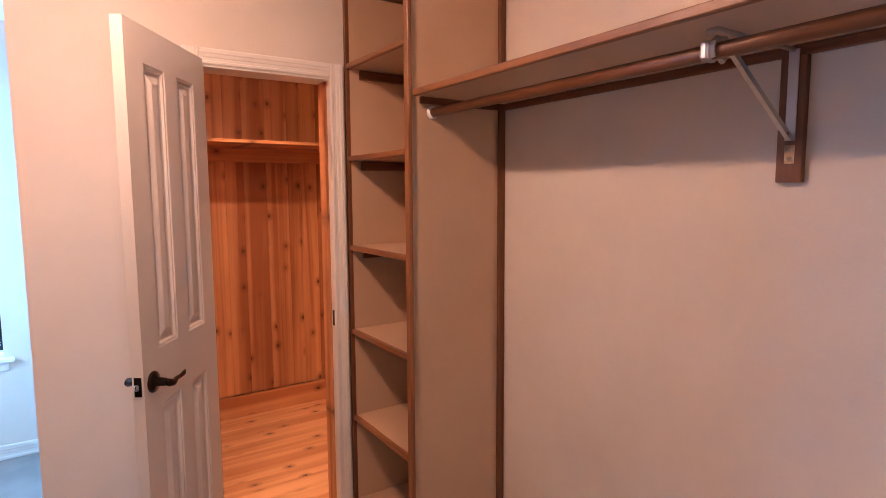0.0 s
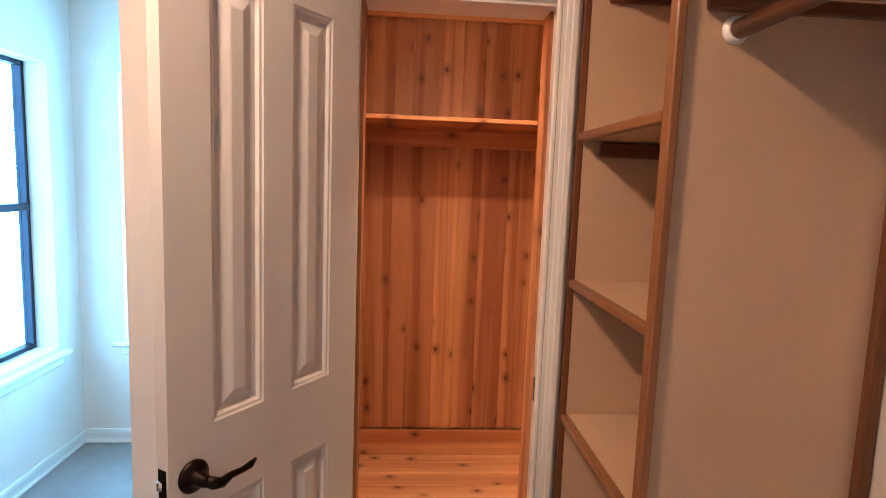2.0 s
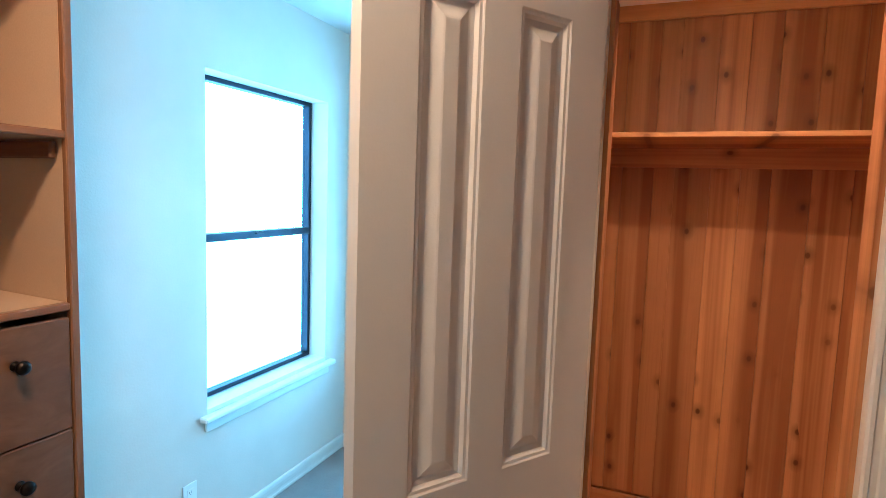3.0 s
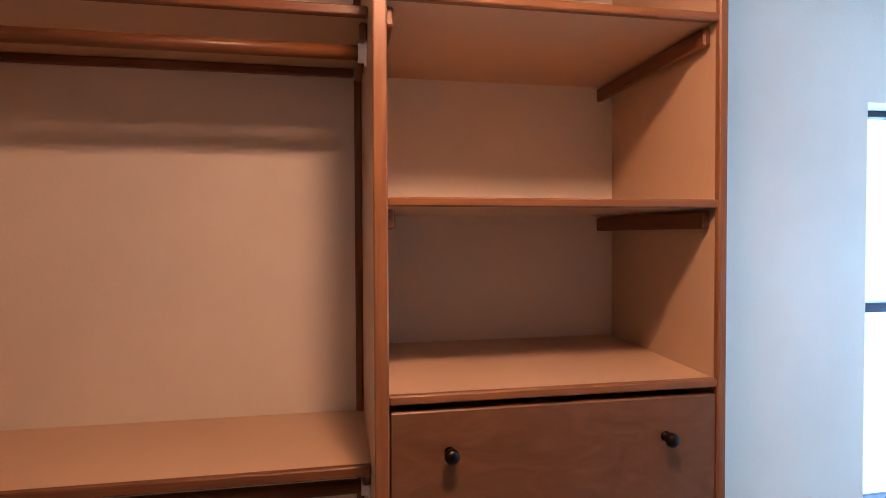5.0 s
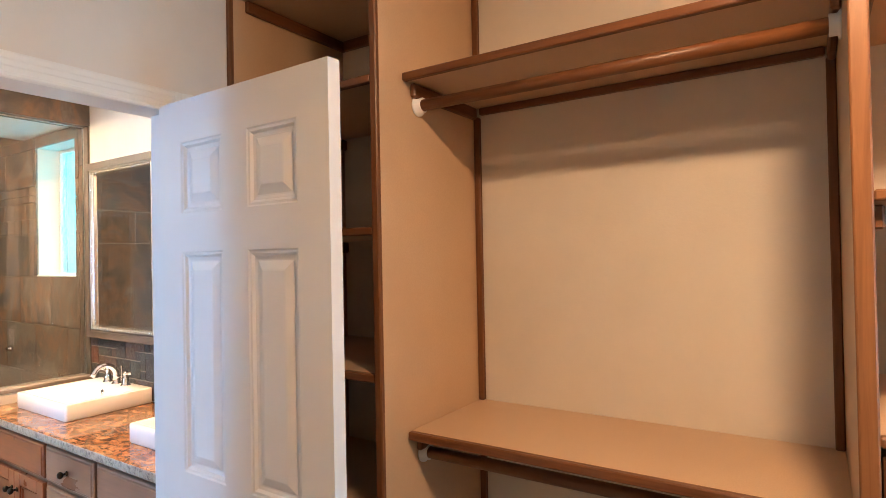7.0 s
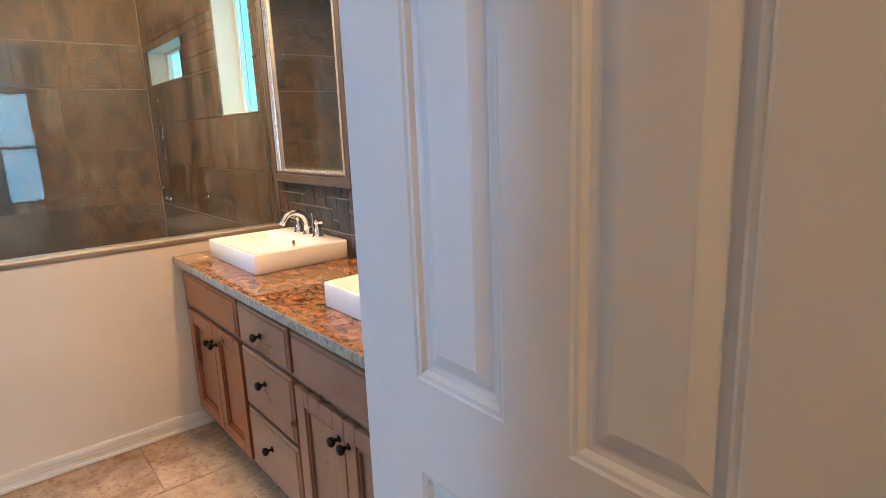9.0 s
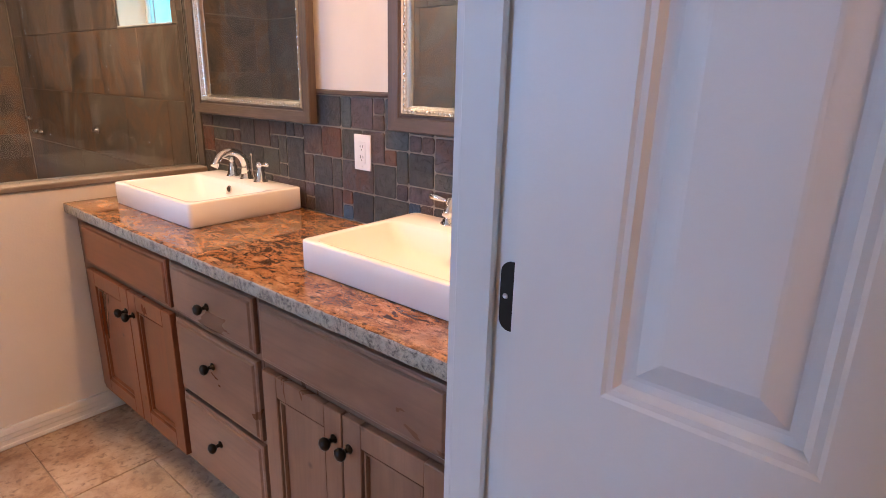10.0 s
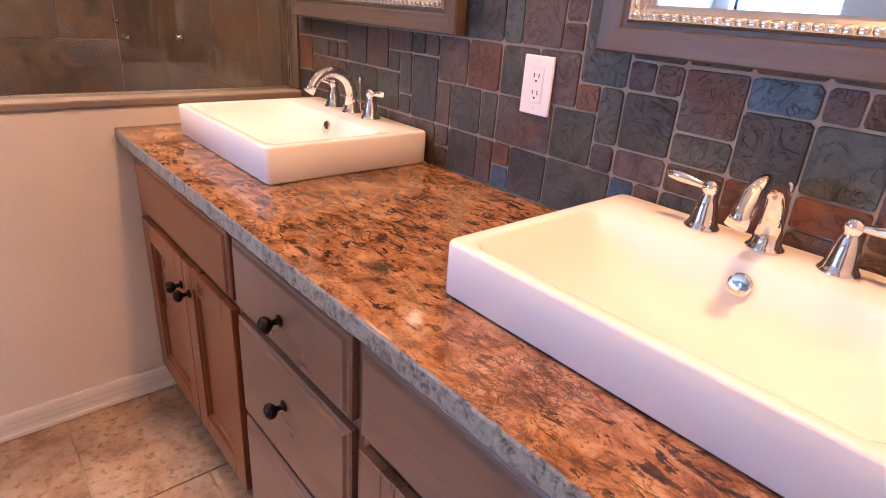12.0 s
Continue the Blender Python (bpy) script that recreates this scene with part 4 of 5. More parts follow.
def cab_door(parent, y0, y1, z0, z1, knob_y, knob_z, name="cabinet_door", m=CAB_Z):
    """A framed door: stiles, rails, a stepped bead and a flat panel."""
    bm = bmesh.new()
    st = 0.058
    for a in ((y0, y0 + st, z0, z1), (y1 - st, y1, z0, z1), (y0 + st, y1 - st, z0, z0 + st), (y0 + st, y1 - st, z1 - st, z1)):
        bx(bm, CX, CX + 0.019, *a, bev=0.0018)
    d = part(name, bm, m, parent, "stained alder framed door")
    i = st
    lp = [[(CX + d_, y0 + i + k, z0 + i + k), (CX + d_, y1 - i - k, z0 + i + k), (CX + d_, y1 - i - k, z1 - i - k), (CX + d_, y0 + i + k, z1 - i - k)] for k, d_ in ((-0.001, 0.017), (0.001, 0.009), (0.004, 0.009), (0.006, 0.0145), (0.011, 0.0145), (0.013, 0.005), (0.016, 0.005), (0.018, 0.0075))]
    bm = rings(bmesh.new(), lp, caps=False)
    bm.verts.ensure_lookup_table()
    bm.faces.new(bm.verts[-4:])
    part("door_panel", bm, m, d)
    knob(d, CX + 0.019, knob_y, knob_z)


def slab_front(parent, y0, y1, z0, z1, knob_at=None, name="drawer_front", m=CAB_Y):
    bm = bmesh.new()
    lp = [[(CX + d, y0 + k, z0 + k), (CX + d, y1 - k, z0 + k), (CX + d, y1 - k, z1 - k), (CX + d, y0 + k, z1 - k)] for k, d in ((0, 0), (0, 0.011), (0.004, 0.014), (0.010, 0.0145), (0.014, 0.019), (0.016, 0.0195))]
    f = part(name, rings(bm, lp), m, parent, "stained alder slab front")
    if knob_at:
        knob(f, CX + 0.0195, *knob_at)


def cabinet(name, label, y0, y1):
    t = thing(name, label, "vanity cabinet", (-0.93, (y0 + y1) / 2, 0), group="vanity cabinets")
    part("body", box(TW + 0.001, CX - 0.0005, y0, y1, 0.12, CB - 0.001), CAB_Z, t)
    part("toe_kick", box(TW + 0.001, CX - 0.075, y0, y1, 0.0005, 0.1195), CAB_Y, t, "recessed toe kick")
    return t


v1 = cabinet("vanity_cabinet", "alder sink cabinet next to the low wall, fronts tinted for shade", VY0 + 0.001, -1.351)
# these fronts carry the warm tint painted for shade from the daylight
slab_front(v1, -1.998, -1.365, 0.65, 0.8, name="false_front", m=SHADE_CAB_Y)
cab_door(v1, -1.998, -1.668, 0.14, 0.63, -1.688, 0.549, m=SHADE_CAB_Z)
cab_door(v1, -1.664, -1.365, 0.14, 0.63, -1.633, 0.549, m=SHADE_CAB_Z)
v2 = cabinet("vanity_cabinet", "stained alder three drawer vanity cabinet", -1.349, -0.909)
for z0, z1, kz in ((0.65, 0.8, 0.72), (0.397, 0.63, 0.543), (0.14, 0.382, 0.292)):
    slab_front(v2, -1.341, -0.921, z0, z1, (-1.134, kz))
v3 = cabinet("vanity_cabinet", "stained alder sink cabinet beside the doorway", -0.907, VY1 - 0.001)
slab_front(v3, -0.895, -0.3, 0.645, 0.8, name="false_front")
cab_door(v3, -0.892, -0.596, 0.14, 0.624, -0.621, 0.552)
cab_door(v3, -0.592, -0.298, 0.14, 0.624, -0.57, 0.55)


def rrect(x0, x1, y0, y1, z, r, n=4):
    out = []
    for cx, cy, a0 in ((x1 - r, y1 - r, 0), (x0 + r, y1 - r, 90), (x0 + r, y0 + r, 180), (x1 - r, y0 + r, 270)):
        for k in range(n + 1):
            a = radians(a0 + 90 * k / n)
            out.append((cx + r * math.cos(a), cy + r * math.sin(a), z))
    return out


SX0, SX1, RIM = -1.190, -0.774, 0.941


def sink(yc, half, label):
    t = thing("vessel_sink", label, "sink", (-0.97, yc, CT), group="vessel sinks")
    a, b = yc - half, yc + half
    z = CT + 0.0006
    loops = [rrect(SX0 + 0.004, SX1 - 0.004, a + 0.004, b - 0.004, z, 0.014), rrect(SX0, SX1, a, b, z + 0.004, 0.016), rrect(SX0, SX1, a, b, RIM - 0.005, 0.016), rrect(SX0 + 0.0015, SX1 - 0.0015, a + 0.0015, b - 0.0015, RIM - 0.0015, 0.015), rrect(SX0 + 0.005, SX1 - 0.005, a + 0.005, b - 0.005, RIM, 0.013)]
    ix0, ix1, ia, ib = SX0 + 0.118, SX1 - 0.022, a + 0.026, b - 0.026
    loops += [rrect(ix0 - 0.004, ix1 + 0.004, ia - 0.004, ib + 0.004, RIM, 0.03), rrect(ix0, ix1, ia, ib, RIM - 0.003, 0.032), rrect(ix0 + 0.008, ix1 - 0.006, ia + 0.01, ib - 0.01, RIM - 0.02, 0.04), rrect(ix0 + 0.02, ix1 - 0.02, ia + 0.05, ib - 0.05, RIM - 0.055, 0.05), rrect(ix0 + 0.045, ix1 - 0.05, ia + 0.1, ib - 0.1, RIM - 0.071, 0.05), rrect(ix0 + 0.08, ix1 - 0.1, yc - 0.06, yc + 0.06, RIM - 0.075, 0.03)]
    part("basin", rings(bmesh.new(), loops), CERAMIC, t, "glossy white ceramic basin", True)
    part("overflow_ring", lathe(bmesh.new(), (ix0 + 0.0135, yc + 0.01, RIM - 0.03), (1, 0, 0.34), ((0, 0), (0.0165, 0), (0.0165, 0.003), (0.013, 0.0045), (0, 0.003)), 20), CHROME, t, "round chrome overflow cover", True)
    # faucet on the sink's ledge
    f = thing("faucet", "chrome widespread faucet with two lever handles", "faucet", (-1.14, yc, RIM), group="chrome faucets")
    fx = -1.14
    part("spout_base", lathe(bmesh.new(), (fx, yc, RIM), (0, 0, 1), ((0, 0), (0.025, 0), (0.026, 0.004), (0.021, 0.008), (0.019, 0.014), (0.0165, 0.03), (0, 0.03)), 24), CHROME, f, "", True)
    arc = [(fx + 0.003, yc, RIM + 0.02)] + [(fx + 0.062 - 0.062 * math.cos(a), yc, RIM + 0.045 + 0.062 * math.sin(a)) for a in (radians(d) for d in range(0, 131, 13))]
    arc += [(arc[-1][0] + 0.014, yc, arc[-1][2] - 0.019), (arc[-1][0] + 0.024, yc, arc[-1][2] - 0.034)]
    part("spout", tube(bmesh.new(), arc, [0.0165] + [0.0155 - 0.0003 * k for k in range(len(arc) - 3)] + [0.0125, 0.0135], 16), CHROME, f, "", True)
    part("lift_rod", lathe(bmesh.new(), (fx - 0.026, yc, RIM), (0, 0, 1), ((0, 0), (0.003, 0), (0.003, 0.075), (0.0065, 0.08), (0.007, 0.088), (0.004, 0.094), (0, 0.095)), 12), CHROME, f, "", True)
    for s in (-1, 1):
        y = yc + s * 0.092
        h = part("handle", lathe(bmesh.new(), (fx, y, RIM), (0, 0, 1), ((0, 0), (0.025, 0), (0.026, 0.004), (0.022, 0.008), (0.0195, 0.014), (0.0165, 0.034), (0.0125, 0.05), (0.010, 0.054), (0.0125, 0.06), (0.0135, 0.067), (0.010, 0.074), (0, 0.077)), 20), CHROME, f, "", True)
        e = Vector((0.12, s, 0)).normalized()
        c = Vector((fx, y, RIM + 0.065))
        pts = [c, c + e * 0.012, c + e * 0.026 + Vector((0, 0, 0.002)), c + e * 0.045 + Vector((0, 0, 0.005)), c + e * 0.062 + Vector((0, 0, 0.007)), c + e * 0.069 + Vector((0, 0, 0.008))]
        part("lever", tube(bmesh.new(), pts, [0.006, 0.0055, 0.007, 0.0092, 0.008, 0.002], 12), CHROME, h, "", True)


sink(-1.675, 0.268, "white ceramic vessel sink near the low wall")
sink(-0.6, 0.262, "white ceramic vessel sink beside the doorway")


def wall_mirror(y0, y1, z0, z1, label):
    t = thing("wall_mirror", label, "mirror", (TW, (y0 + y1) / 2, z0), group="framed mirrors")
    x0, fw, iw = TW + 0.003, 0.047, 0.026

    def ring_bar(name, a0, a1, c0, c1, w, prof, mats, par, lab):
        """Four mitred bars round a rectangle."""
        for k, (p, q, into) in enumerate((((a0, c0), (a1, c0), (0, 1)), ((a1, c0), (a1, c1), (-1, 0)), ((a1, c1), (a0, c1), (0, -1)), ((a0, c1), (a0, c0), (1, 0)))):
            d = Vector(((q[0] > p[0]) - (q[0] < p[0]), (q[1] > p[1]) - (q[1] < p[1])))
            rows = []
            for e, s in ((p, 1), (q, -1)):
                rows.append([(x0 + h, e[0] + into[0] * u * w + d.x * s * u * w, e[1] + into[1] * u * w + d.y * s * u * w) for u, h in prof])
            part(name, rings(bmesh.new(), rows), mats[k % 2], par, lab)

    ring_bar("frame", y0, y1, z0, z1, fw, ((0, 0), (0, 0.026), (0.06, 0.03), (0.8, 0.027), (0.86, 0.022), (1, 0.022), (1, 0)), (FRAME_Y, FRAME_Z), t, "dark brown wood frame bar")
    a0, a1, c0, c1 = y0 + fw + 0.0005, y1 - fw - 0.0005, z0 + fw + 0.0005, z1 - fw - 0.0005
    ring_bar("silver_inset", a0, a1, c0, c1, iw, ((0, 0), (0, 0.022), (0.15, 0.027), (0.3, 0.022), (0.55, 0.018), (0.8, 0.014), (1, 0.012), (1, 0)), (SILVER, SILVER), t, "carved silver leaf inset")
    beads = bmesh.new()
    m = 0.011
    step = 0.0165

    def bead(y, z, along):
        lathe(beads, (x0 + 0.0195, y, z), (0, 1, 0) if along else (0, 0, 1), ((0.0012, -0.0078), (0.0044, -0.0066), (0.0052, -0.003), (0.0052, 0.003), (0.0044, 0.0066), (0.0012, 0.0078)), 7)

    k = a0 + m
    while k < a1 - m:
        bead(k, c0 + m, True), bead(k, c1 - m, True)
        k += step
    k = c0 + m
    while k < c1 - m:
        bead(a0 + m, k, False), bead(a1 - m, k, False)
        k += step
    part("beading", beads, SILVER, t, "row of small silver beads", True)["kind"] = "stuff"
    part("mirror_glass", box(x0, x0 + 0.006, a0 + iw - 0.002, a1 - iw + 0.002, c0 + iw - 0.002, c1 - iw + 0.002), MIRROR, t, "clear mirror glass")


wall_mirror(-2.05, -1.305, 1.166, 2.17, "tall mirror in a brown and silver frame above a sink")
wall_mirror(-0.948, -0.203, 1.172, 2.176, "tall mirror in a brown and silver frame by the doorway")
outlet("wall_outlet", "white duplex power outlet on the slate backsplash", TW - 0.001, -1.088, 1.093)

# shower glass in its channel, on the low wall's stone cap
cap = struct("trim_half_wall_cap", box(W, 0.75, YH - 0.125, YH + 0.01, 0.9165, 0.938, bev=0.005, seg=2), CAPSTONE, "grey brown stone cap on the low wall", "trim")
gl = thing("shower_screen", "large clear fixed shower glass in a metal channel", "shower screen", (-0.2, YH - 0.06, 0.9385))
part("glass_panel", box(W + 0.014, 0.72, YH - 0.066, YH - 0.056, 0.946, 2.399), SHOWER, gl, "clear glass panel").visible_shadow = False
part("bottom_channel", slab(bmesh.new(), "x", W + 0.014, 0.745, YH - 0.072, YH - 0.05, 0.9385, 0.9455), ZINC, gl)
part("side_channel", box(W + 0.0125, W + 0.0137, YH - 0.072, YH - 0.05, 0.9465, 2.399), ZINC, gl)
part("top_channel", box(W + 0.014, 0.745, YH - 0.072, YH - 0.05, 2.3995, 2.4045), ZINC, gl)

# tub deck behind the glass
dk = thing("tub_deck", "low brown stone tiled tub surround behind glass", "tub surround", (-0.3, -4.0, 0))
part("deck", slab(bmesh.new(), "x", W + 0.016, 0.735, YS + 0.016, -3.75, 0, 0.48), STONE, dk)
part("ledge", box(W + 0.016, -0.92, -3.7495, YH - 0.13, 0, 0.48, bev=0.004), STONE, dk)
part("rim_tile", box(W + 0.016, 0.735, -3.8, -3.71, 0.4805, 0.5, bev=0.004), STONE, dk)


def tap(x, y, z, label):
    t = thing("tub_tap", label, "tap", (x, y, z), group="chrome tub taps")
    part("body", lathe(bmesh.new(), (x, y, z), (1, 0.3, 0), ((0, 0), (0.018, 0), (0.018, 0.004), (0.009, 0.008), (0.008, 0.03), (0, 0.032)), 16), CHROME, t, "", True)
    part("lever", tube(bmesh.new(), ((x + 0.026, y + 0.008, z), (x + 0.028, y + 0.028, z + 0.01), (x + 0.03, y + 0.045, z + 0.016)), (0.006, 0.005, 0.004), 10), CHROME, t, "", True)


tap(W + 0.02, -4.3, 1.01, "small chrome tub tap on brown tile")
tap(W + 0.02, -4.2, 0.93, "small chrome tub tap on brown tile")
tap(W + 0.02, -4.1, 0.93, "small chrome tub tap on brown tile")
tap(W + 0.02, -3.18, 1.01, "small chrome tub tap on brown tile")
sh = thing("rain_shower", "chrome shower head on a ceiling arm", "shower head", (-0.75, -4.0, HS))
part("arm", tube(bmesh.new(), ((-0.75, -4.0, HS - 0.001), (-0.75, -4.0, 2.58), (-0.75, -4.0, 2.53)), 0.01, 10), CHROME, sh, "", True)
part("rose", lathe(bmesh.new(), (-0.75, -4.0, 2.53), (0.15, 0.1, -1), ((0, 0), (0.015, 0), (0.03, 0.03), (0.06, 0.04), (0.06, 0.05), (0, 0.05)), 20), CHROME, sh, "", True)
hsx = thing("hand_shower", "chrome hand shower with a white hose", "hand shower", (0.73, -2.9, 1.5))
part("rail", tube(bmesh.new(), ((0.70, -2.9, 1.05), (0.70, -2.9, 1.75)), 0.01, 10), CHROME, hsx, "", True)
for z in (1.06, 1.74):
    part("rail_mount", tube(bmesh.new(), ((0.739, -2.9, z), (0.70, -2.9, z)), 0.012, 10), CHROME, hsx, "", True)
part("hose", tube(bmesh.new(), [(0.69, -2.9 + 0.12 * math.sin(math.pi * k / 14) * (1 if k < 14 else 0), 1.7 - 0.75 * math.sin(math.pi * k / 14)) for k in range(15)], 0.007, 8), PLASTIC, hsx, "pale shower hose", True)


# ---- cedar closet lining ----
CL, CR, CBK = 0.2605, 1.7445, N_ - 0.0005
rng = random.Random(5)


def unit_box(name, m, w, d, h, bev=0.0012):
    me = bpy.data.meshes.new(name)
    bm = box(-w / 2, w / 2, -d / 2, d / 2, 0, h, bev=bev)
    bm.to_mesh(me)
    bm.free()
    me.materials.append(m)
    return me


BACKY = 4.24
back = struct("wall_cedar_lining", box(CL, CR, BACKY + 0.016, CBK, 0, H - 0.001), CED_Z, "knotty red cedar boarding on the back wall", "wall lining")
x = CL + 0.02
while x < CR - 0.02:
    w = min(rng.choice((0.105, 0.12, 0.14, 0.15, 0.09)), CR - 0.02 - x)
    if w < 0.02:
        break
    piece("plank", unit_box("plank", CED_Z, w - 0.0012, 0.0145 + rng.uniform(0, 0.001), H - 0.16 - 0.07, 0.001), back, (x + w / 2, BACKY + 0.008, 0.155))
    x += w
side_w = struct("wall_cedar_lining_side", box(CL, CL + 0.004, 2.786, BACKY, 0, H - 0.001), CED_S, "knotty red cedar boarding on a side wall", "wall lining")
side_e = struct("wall_cedar_lining_far_side", box(CR - 0.004, CR, 2.786, BACKY, 0, H - 0.001), CED_S, "knotty red cedar boarding on a side wall", "wall lining")
for parent, xx in ((side_w, CL + 0.011), (side_e, CR - 0.011)):
    y = 2.788
    while y < BACKY - 0.03:
        w = min(rng.choice((0.09, 0.11, 0.13, 0.15)), BACKY - 0.002 - y)
        piece("plank", unit_box("plank", CED_S, 0.013, w - 0.002, H - 0.165), parent, (xx, y + w / 2, 0.155))
        y += w
ced = thing("cedar_shelf", "bare cedar shelf on cleats across the cedar closet", "shelf", (0.79, 4.1, 1.86))
part("board", box(CL + 0.019, CR - 0.019, 3.74, BACKY - 0.001, 1.823, 1.842, bev=0.002), CED_X, ced)
part("wall_cleat", box(CL + 0.019, CR - 0.019, BACKY - 0.018, BACKY - 0.0015, 1.735, 1.8225, bev=0.002), CED_X, ced)
part("end_cleat", box(CL + 0.0185, CL + 0.036, 3.75, BACKY - 0.02, 1.75, 1.8225, bev=0.002), CED_Y, ced)
part("end_cleat", box(CR - 0.036, CR - 0.0185, 3.75, BACKY - 0.02, 1.75, 1.8225, bev=0.002), CED_Y, ced)
struct("baseboard_cedar", box(CL + 0.019, CR - 0.019, BACKY - 0.018, BACKY, 0.001, 0.148, bev=0.002), CED_X, "wide bare cedar baseboard", "baseboard")
struct("baseboard_cedar_west", box(CL + 0.0045, CL + 0.0185, 2.79, BACKY - 0.001, 0.001, 0.148, bev=0.002), CED_Y, "wide bare cedar baseboard", "baseboard")
struct("baseboard_cedar_east", box(CR - 0.0185, CR - 0.0045, 2.79, BACKY - 0.001, 0.001, 0.148, bev=0.002), CED_Y, "wide bare cedar baseboard", "baseboard")
struct("trim_cedar_top", box(CL + 0.019, CR - 0.019, BACKY - 0.018, BACKY, 2.395, H - 0.002, bev=0.002), CED_X, "cedar trim board under the ceiling", "trim")
y = 2.722
while y < BACKY - 0.01:
    w = min(0.118, BACKY - y)
    xa, xb = (0.4535, 0.9615) if y < 2.786 else (CL + 0.005, CR - 0.005)
    piece("floorboard", unit_box("floorboard", CED_F, xb - xa, w - 0.0025, 0.019, 0.0018), floor_cedar, ((xa + xb) / 2, y + w / 2, -0.0195))
    y += w
struct("trim_threshold", box(0.4535, 0.9615, 2.66, 2.7215, 0.0005, 0.012, bev=0.004), CED_X, "worn cedar threshold strip", "trim")

# ---- slate backsplash: mixed sizes on a two inch module; each run of one letter is a tile, the letter its tone ----
SPLASH = (
    "kkggnnppkkggNNpkkktppPttkkggnnPPkkGGnn",
    "kkggnnppkkggNNpkkktppnttkkggnnPPkkGGnn",
    "ppkkkkKKnnNNknNNrrggPPttpnmmbbpnTTggkk",
    "rrggKnKKnnkgKKNNrrggPPogkkmmkkttTTyykk",
    "rrNNNNkkkgggKKnkkgmmmGGgkkggkkttppyynn",
    "kkNNNNkkkggGKKnkkgmmmGGpPPnnrrRRppmmnn",
    "kkggkknnGGppNNpKKnokkgggbnKKrrPPnnmmgg",
    "nnggkknnGGppNNnKKnbkkgggkkKKppPPnnkkgg",
)
splash = struct("wall_backsplash", box(W + 0.0005, W + 0.006, YH + 0.002, VY1 - 0.002, CT + 0.0005, 1.262), GROUT, "grey brown grout behind the slate backsplash", "backsplash")
U, UZ, Y0 = 0.0495, 0.0498, -2.085
done = set()
for top in range(8):
    for i in range(38):
        if (i, top) in done:
            continue
        tone = SPLASH[top][i]
        w = h = 1
        while i + w < 38 and SPLASH[top][i + w] == tone and (i + w, top) not in done:
            w += 1
        while top + h < 8 and SPLASH[top + h][i : i + w] == tone * w:
            h += 1
        done |= {(i + a, top + b) for a in range(w) for b in range(h)}
        ya, yb = max(Y0 + i * U, YH + 0.003), Y0 + (i + w) * U
        za, zb = CT + 0.001 + (8 - top - h) * UZ, CT + 0.001 + (8 - top) * UZ
        ww, hh = yb - ya - 0.0044 + rng.uniform(-0.001, 0.001), zb - za - 0.0044 + rng.uniform(-0.001, 0.001)
        d = 0.0025 + rng.uniform(0, 0.002)
        r = 0.004 + rng.uniform(0, 0.005)
        lo = [(p[1], p[0]) for p in rrect(-hh / 2, hh / 2, -ww / 2, ww / 2, 0, r, 3)]
        jit = [(a + rng.uniform(-0.001, 0.001), b + rng.uniform(-0.001, 0.001)) for a, b in lo]
        bm = rings(bmesh.new(), [[(0, a, b) for a, b in jit], [(d - 0.0012, a, b) for a, b in jit], [(d, a * 0.98, b * 0.98) for a, b in jit]])
        bmesh.ops.recalc_face_normals(bm, faces=bm.faces)
        me = bpy.data.meshes.new("slate_tile")
        bm.to_mesh(me)
        bm.free()
        me.materials.append(SLATES[tone.lower()])
        piece("slate_tile", me, splash, (W + 0.006, (ya + yb) / 2, (za + zb) / 2))
# the strip by the doorway, cut from small pieces
for k in range(8):
    me = unit_box("slate_tile", SLATES["kgnp"[k % 4]], 0.005, 0.024, UZ - 0.006, 0.0012)
    piece("slate_tile", me, splash, (W + 0.0085, -0.19, CT + 0.004 + k * UZ))
struct("trim_backsplash", box(W + 0.0005, W + 0.016, YH + 0.002, VY1 - 0.002, 1.2625, 1.278, bev=0.004), FRAME_Y, "narrow dark liner on top of the backsplash", "trim")


# ---- large shower tiles ----
def tiled(parent, axis, a0, a1, rows, width, face, sign, holes=(), shift=0.0):
    """Stone tiles on a wall: cut at openings, each its own piece."""
    for n, (z0, z1, wd) in enumerate(rows):
        cuts = {a0, a1}
        k = a0 + (shift + (wd / 2 if n % 2 else 0)) % wd
        while k < a1:
            if k > a0 + 0.02:
                cuts.add(k)
            k += wd
        zc = {z0, z1}
        for h in holes:
            if h[2] < z1 and h[3] > z0:
                cuts |= {v for v in h[:2] if a0 < v < a1}
                zc |= {v for v in h[2:] if z0 < v < z1}
        cuts, zc = sorted(cuts), sorted(zc)
        for p, q in zip(cuts, cuts[1:]):
            for r, s in zip(zc, zc[1:]):
                if q - p < 0.012 or s - r < 0.012 or any(h[0] <= p + 1e-4 and q <= h[1] + 1e-4 and h[2] <= r + 1e-4 and s <= h[3] + 1e-4 for h in holes):
                    continue
                gp = 0.0022
                if axis == "y":
                    me = unit_box("stone_tile", STONE, 0.009, q - p - gp, s - r - gp)
                    loc = (face + sign * 0.0045, (p + q) / 2, r + gp / 2)
                else:
                    me = unit_box("stone_tile", STONE, q - p - gp, 0.009, s - r - gp)
                    loc = ((p + q) / 2, face + sign * 0.0045, r + gp / 2)
                piece("stone_tile", me, parent, loc)


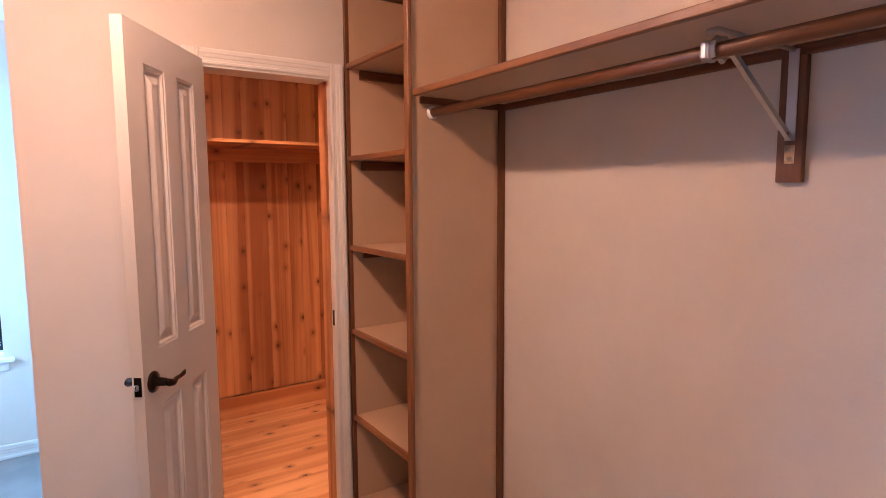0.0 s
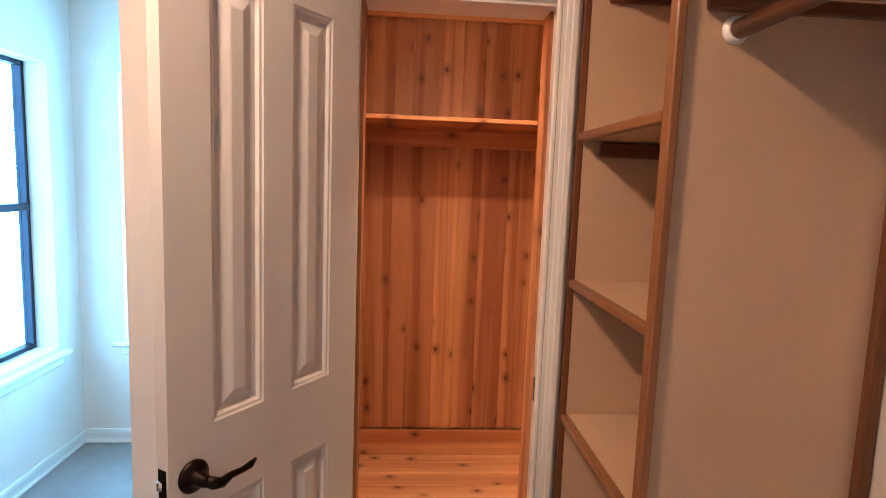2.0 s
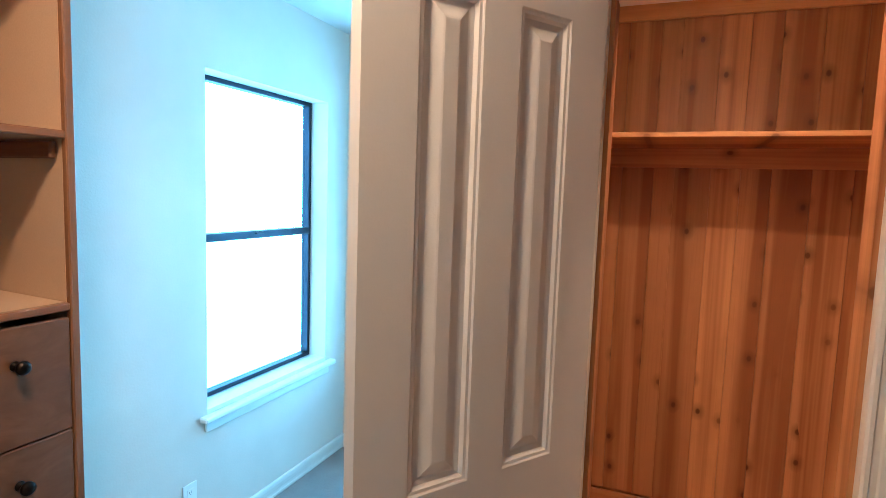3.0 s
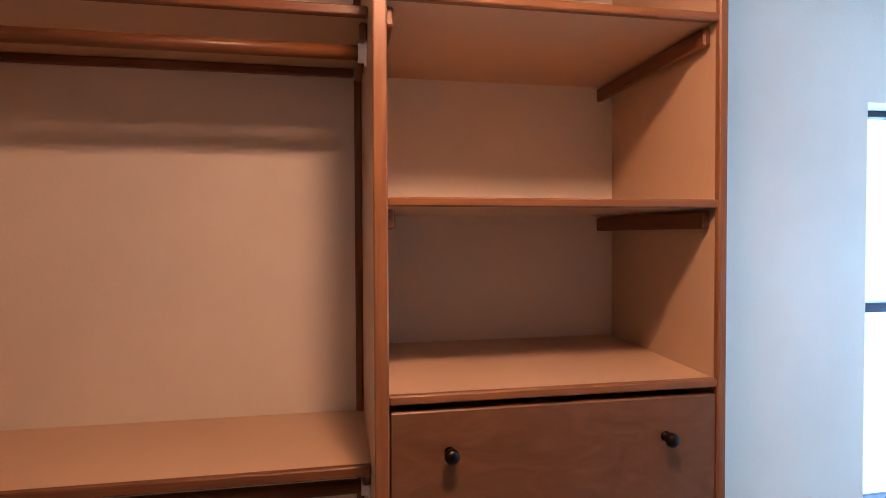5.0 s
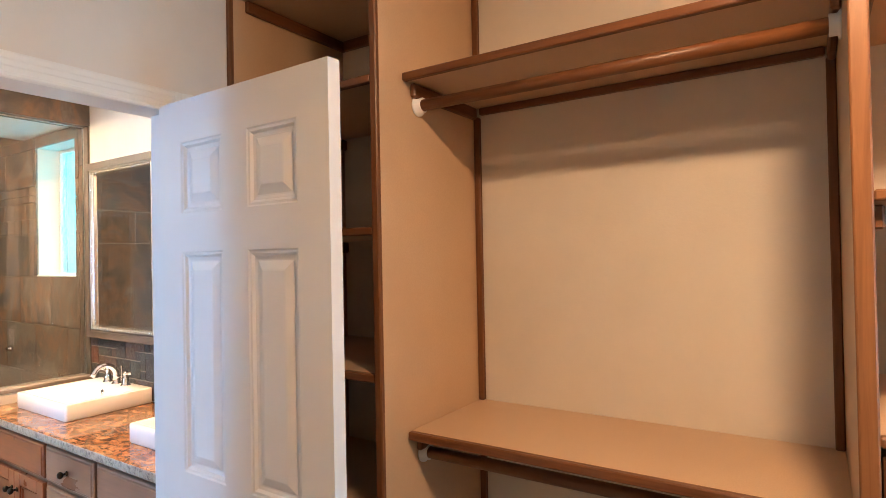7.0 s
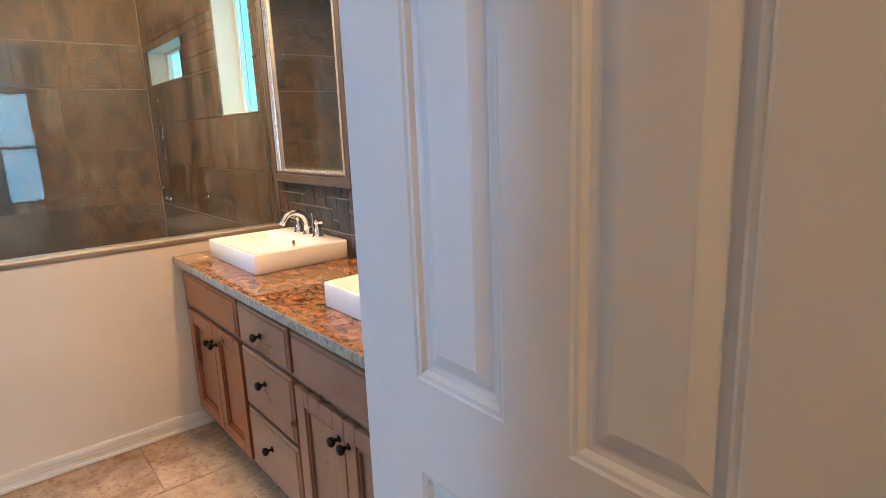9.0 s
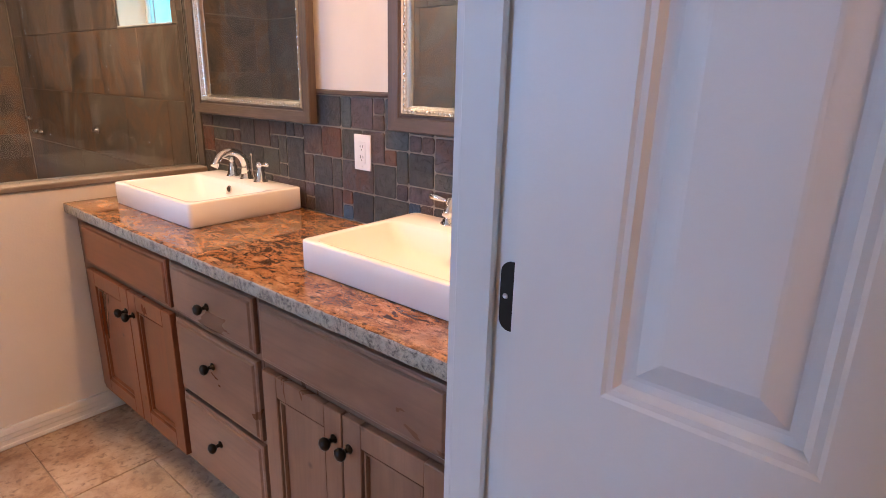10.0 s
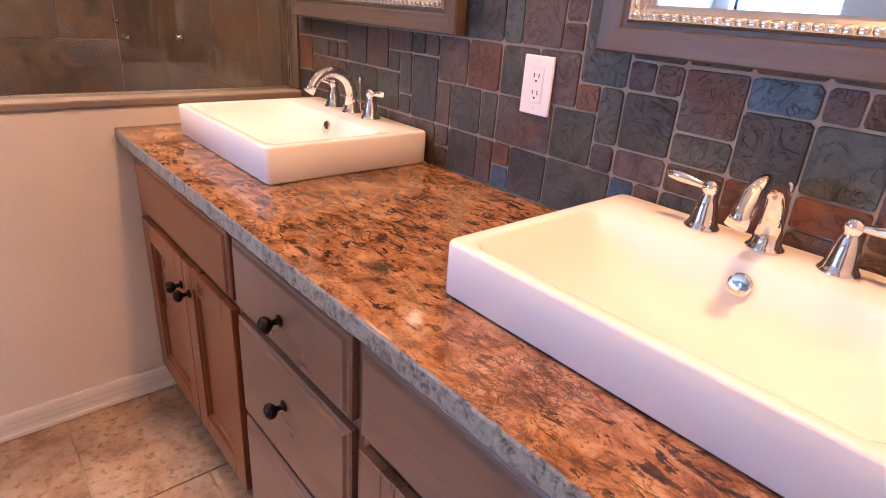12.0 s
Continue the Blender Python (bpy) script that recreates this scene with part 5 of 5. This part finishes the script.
ROWS = ((0.48, 0.88, 0.45), (0.88, 1.2, 0.45), (1.2, 1.51, 0.45), (1.51, 1.778, 0.45), (1.784, 1.892, 0.115), (1.894, 2.0, 0.17), (2.002, 2.108, 0.115), (2.114, 2.43, 0.45), (2.43, HS - 0.002, 0.45))
sw_w = struct("wall_shower_lining", slab(bmesh.new(), "y", YS, YH - 0.0005, W + 0.0003, W + 0.003, 0.0, HS - 0.001, (WB, WS)), GROUT, "grout bed of the brown shower tiles", "wall lining")
tiled(sw_w, "y", YS + 0.012, YH - 0.124, ROWS, 0.45, W + 0.003, 1, (WB, WS))
tiled(sw_w, "y", YH - 0.12, YH - 0.002, ((0.94, 1.25, 0.3), (1.25, 1.56, 0.3), (1.56, 1.87, 0.3), (1.87, 2.18, 0.3), (2.18, 2.403, 0.3)), 0.3, W + 0.003, 1)
sw_s = struct("wall_shower_lining_south", box(W + 0.013, 0.75, YS + 0.0003, YS + 0.003, 0.0, HS - 0.001), GROUT, "grout bed of the brown shower tiles", "wall lining")
SROWS = ((0.48, 0.9, 0.6), (0.9, 1.33, 0.6), (1.33, 1.78, 0.6), (1.784, 2.108, 0.34), (2.114, 2.43, 0.6), (2.43, HS - 0.002, 0.6))
tiled(sw_s, "x", W + 0.0135, 0.748, SROWS, 0.6, YS + 0.003, 1)
sw_e = struct("wall_shower_lining_east", box(0.7465, 0.7497, YS + 0.013, YH - 0.125, 0.0, HS - 0.001), GROUT, "grout bed of the brown shower tiles", "wall lining")
tiled(sw_e, "y", YS + 0.014, YH - 0.126, SROWS, 0.6, 0.7465, -1)
for nm, (a0, a1, z0, z1) in (("trim_shower_pencil", (YS + 0.014, YH - 0.126, 1.7795, 1.7825)), ("trim_shower_pencil_upper", (YS + 0.014, YH - 0.126, 2.1095, 2.1125))):
    struct(nm, slab(bmesh.new(), "y", a0, a1, W + 0.003, W + 0.019, z0 - 0.003, z1 + 0.003, (WB, WS)), STONE, "thin stone pencil trim along the tile band", "trim")
struct("trim_reveal_sill", box(W - 0.124, W + 0.014, WB[0] + 0.001, WB[1] - 0.001, WB[2] + 0.0005, WB[2] + 0.008, bev=0.002), SILLW, "white sill in the shower window reveal", "trim")

# ---- bathroom floor tiles ----
T = 0.445
for j in range(-4, 5):
    for i in range(-3, 11):
        x0, y0 = -0.39 + i * T - (0.265 if j % 2 else 0), YH + 0.004 + j * T
        x1, y1 = min(x0 + T, XB - 0.002), min(y0 + T, -0.176)
        x0, y0 = max(x0, W + 0.02), max(y0, YH + 0.002 if x0 < 0.74 else -3.148)
        if x1 - x0 < 0.03 or y1 - y0 < 0.03:
            continue
        piece("floor_tile", unit_box("floor_tile", TRAV, x1 - x0 - 0.004, y1 - y0 - 0.004, 0.007, 0.0015), floor_bath, ((x0 + x1) / 2, (y0 + y1) / 2, -0.006))
struct("floor_shower", box(W + 0.02, 0.745, YS + 0.02, YH - 0.121, -0.0045, 0.0), STONE, "brown stone shower floor", "floor")
struct("trim_bath_threshold", box(-0.496, 0.186, -0.175, -0.1, -0.004, 0.006, bev=0.003), TRAV, "tan stone threshold in the bathroom doorway", "trim")
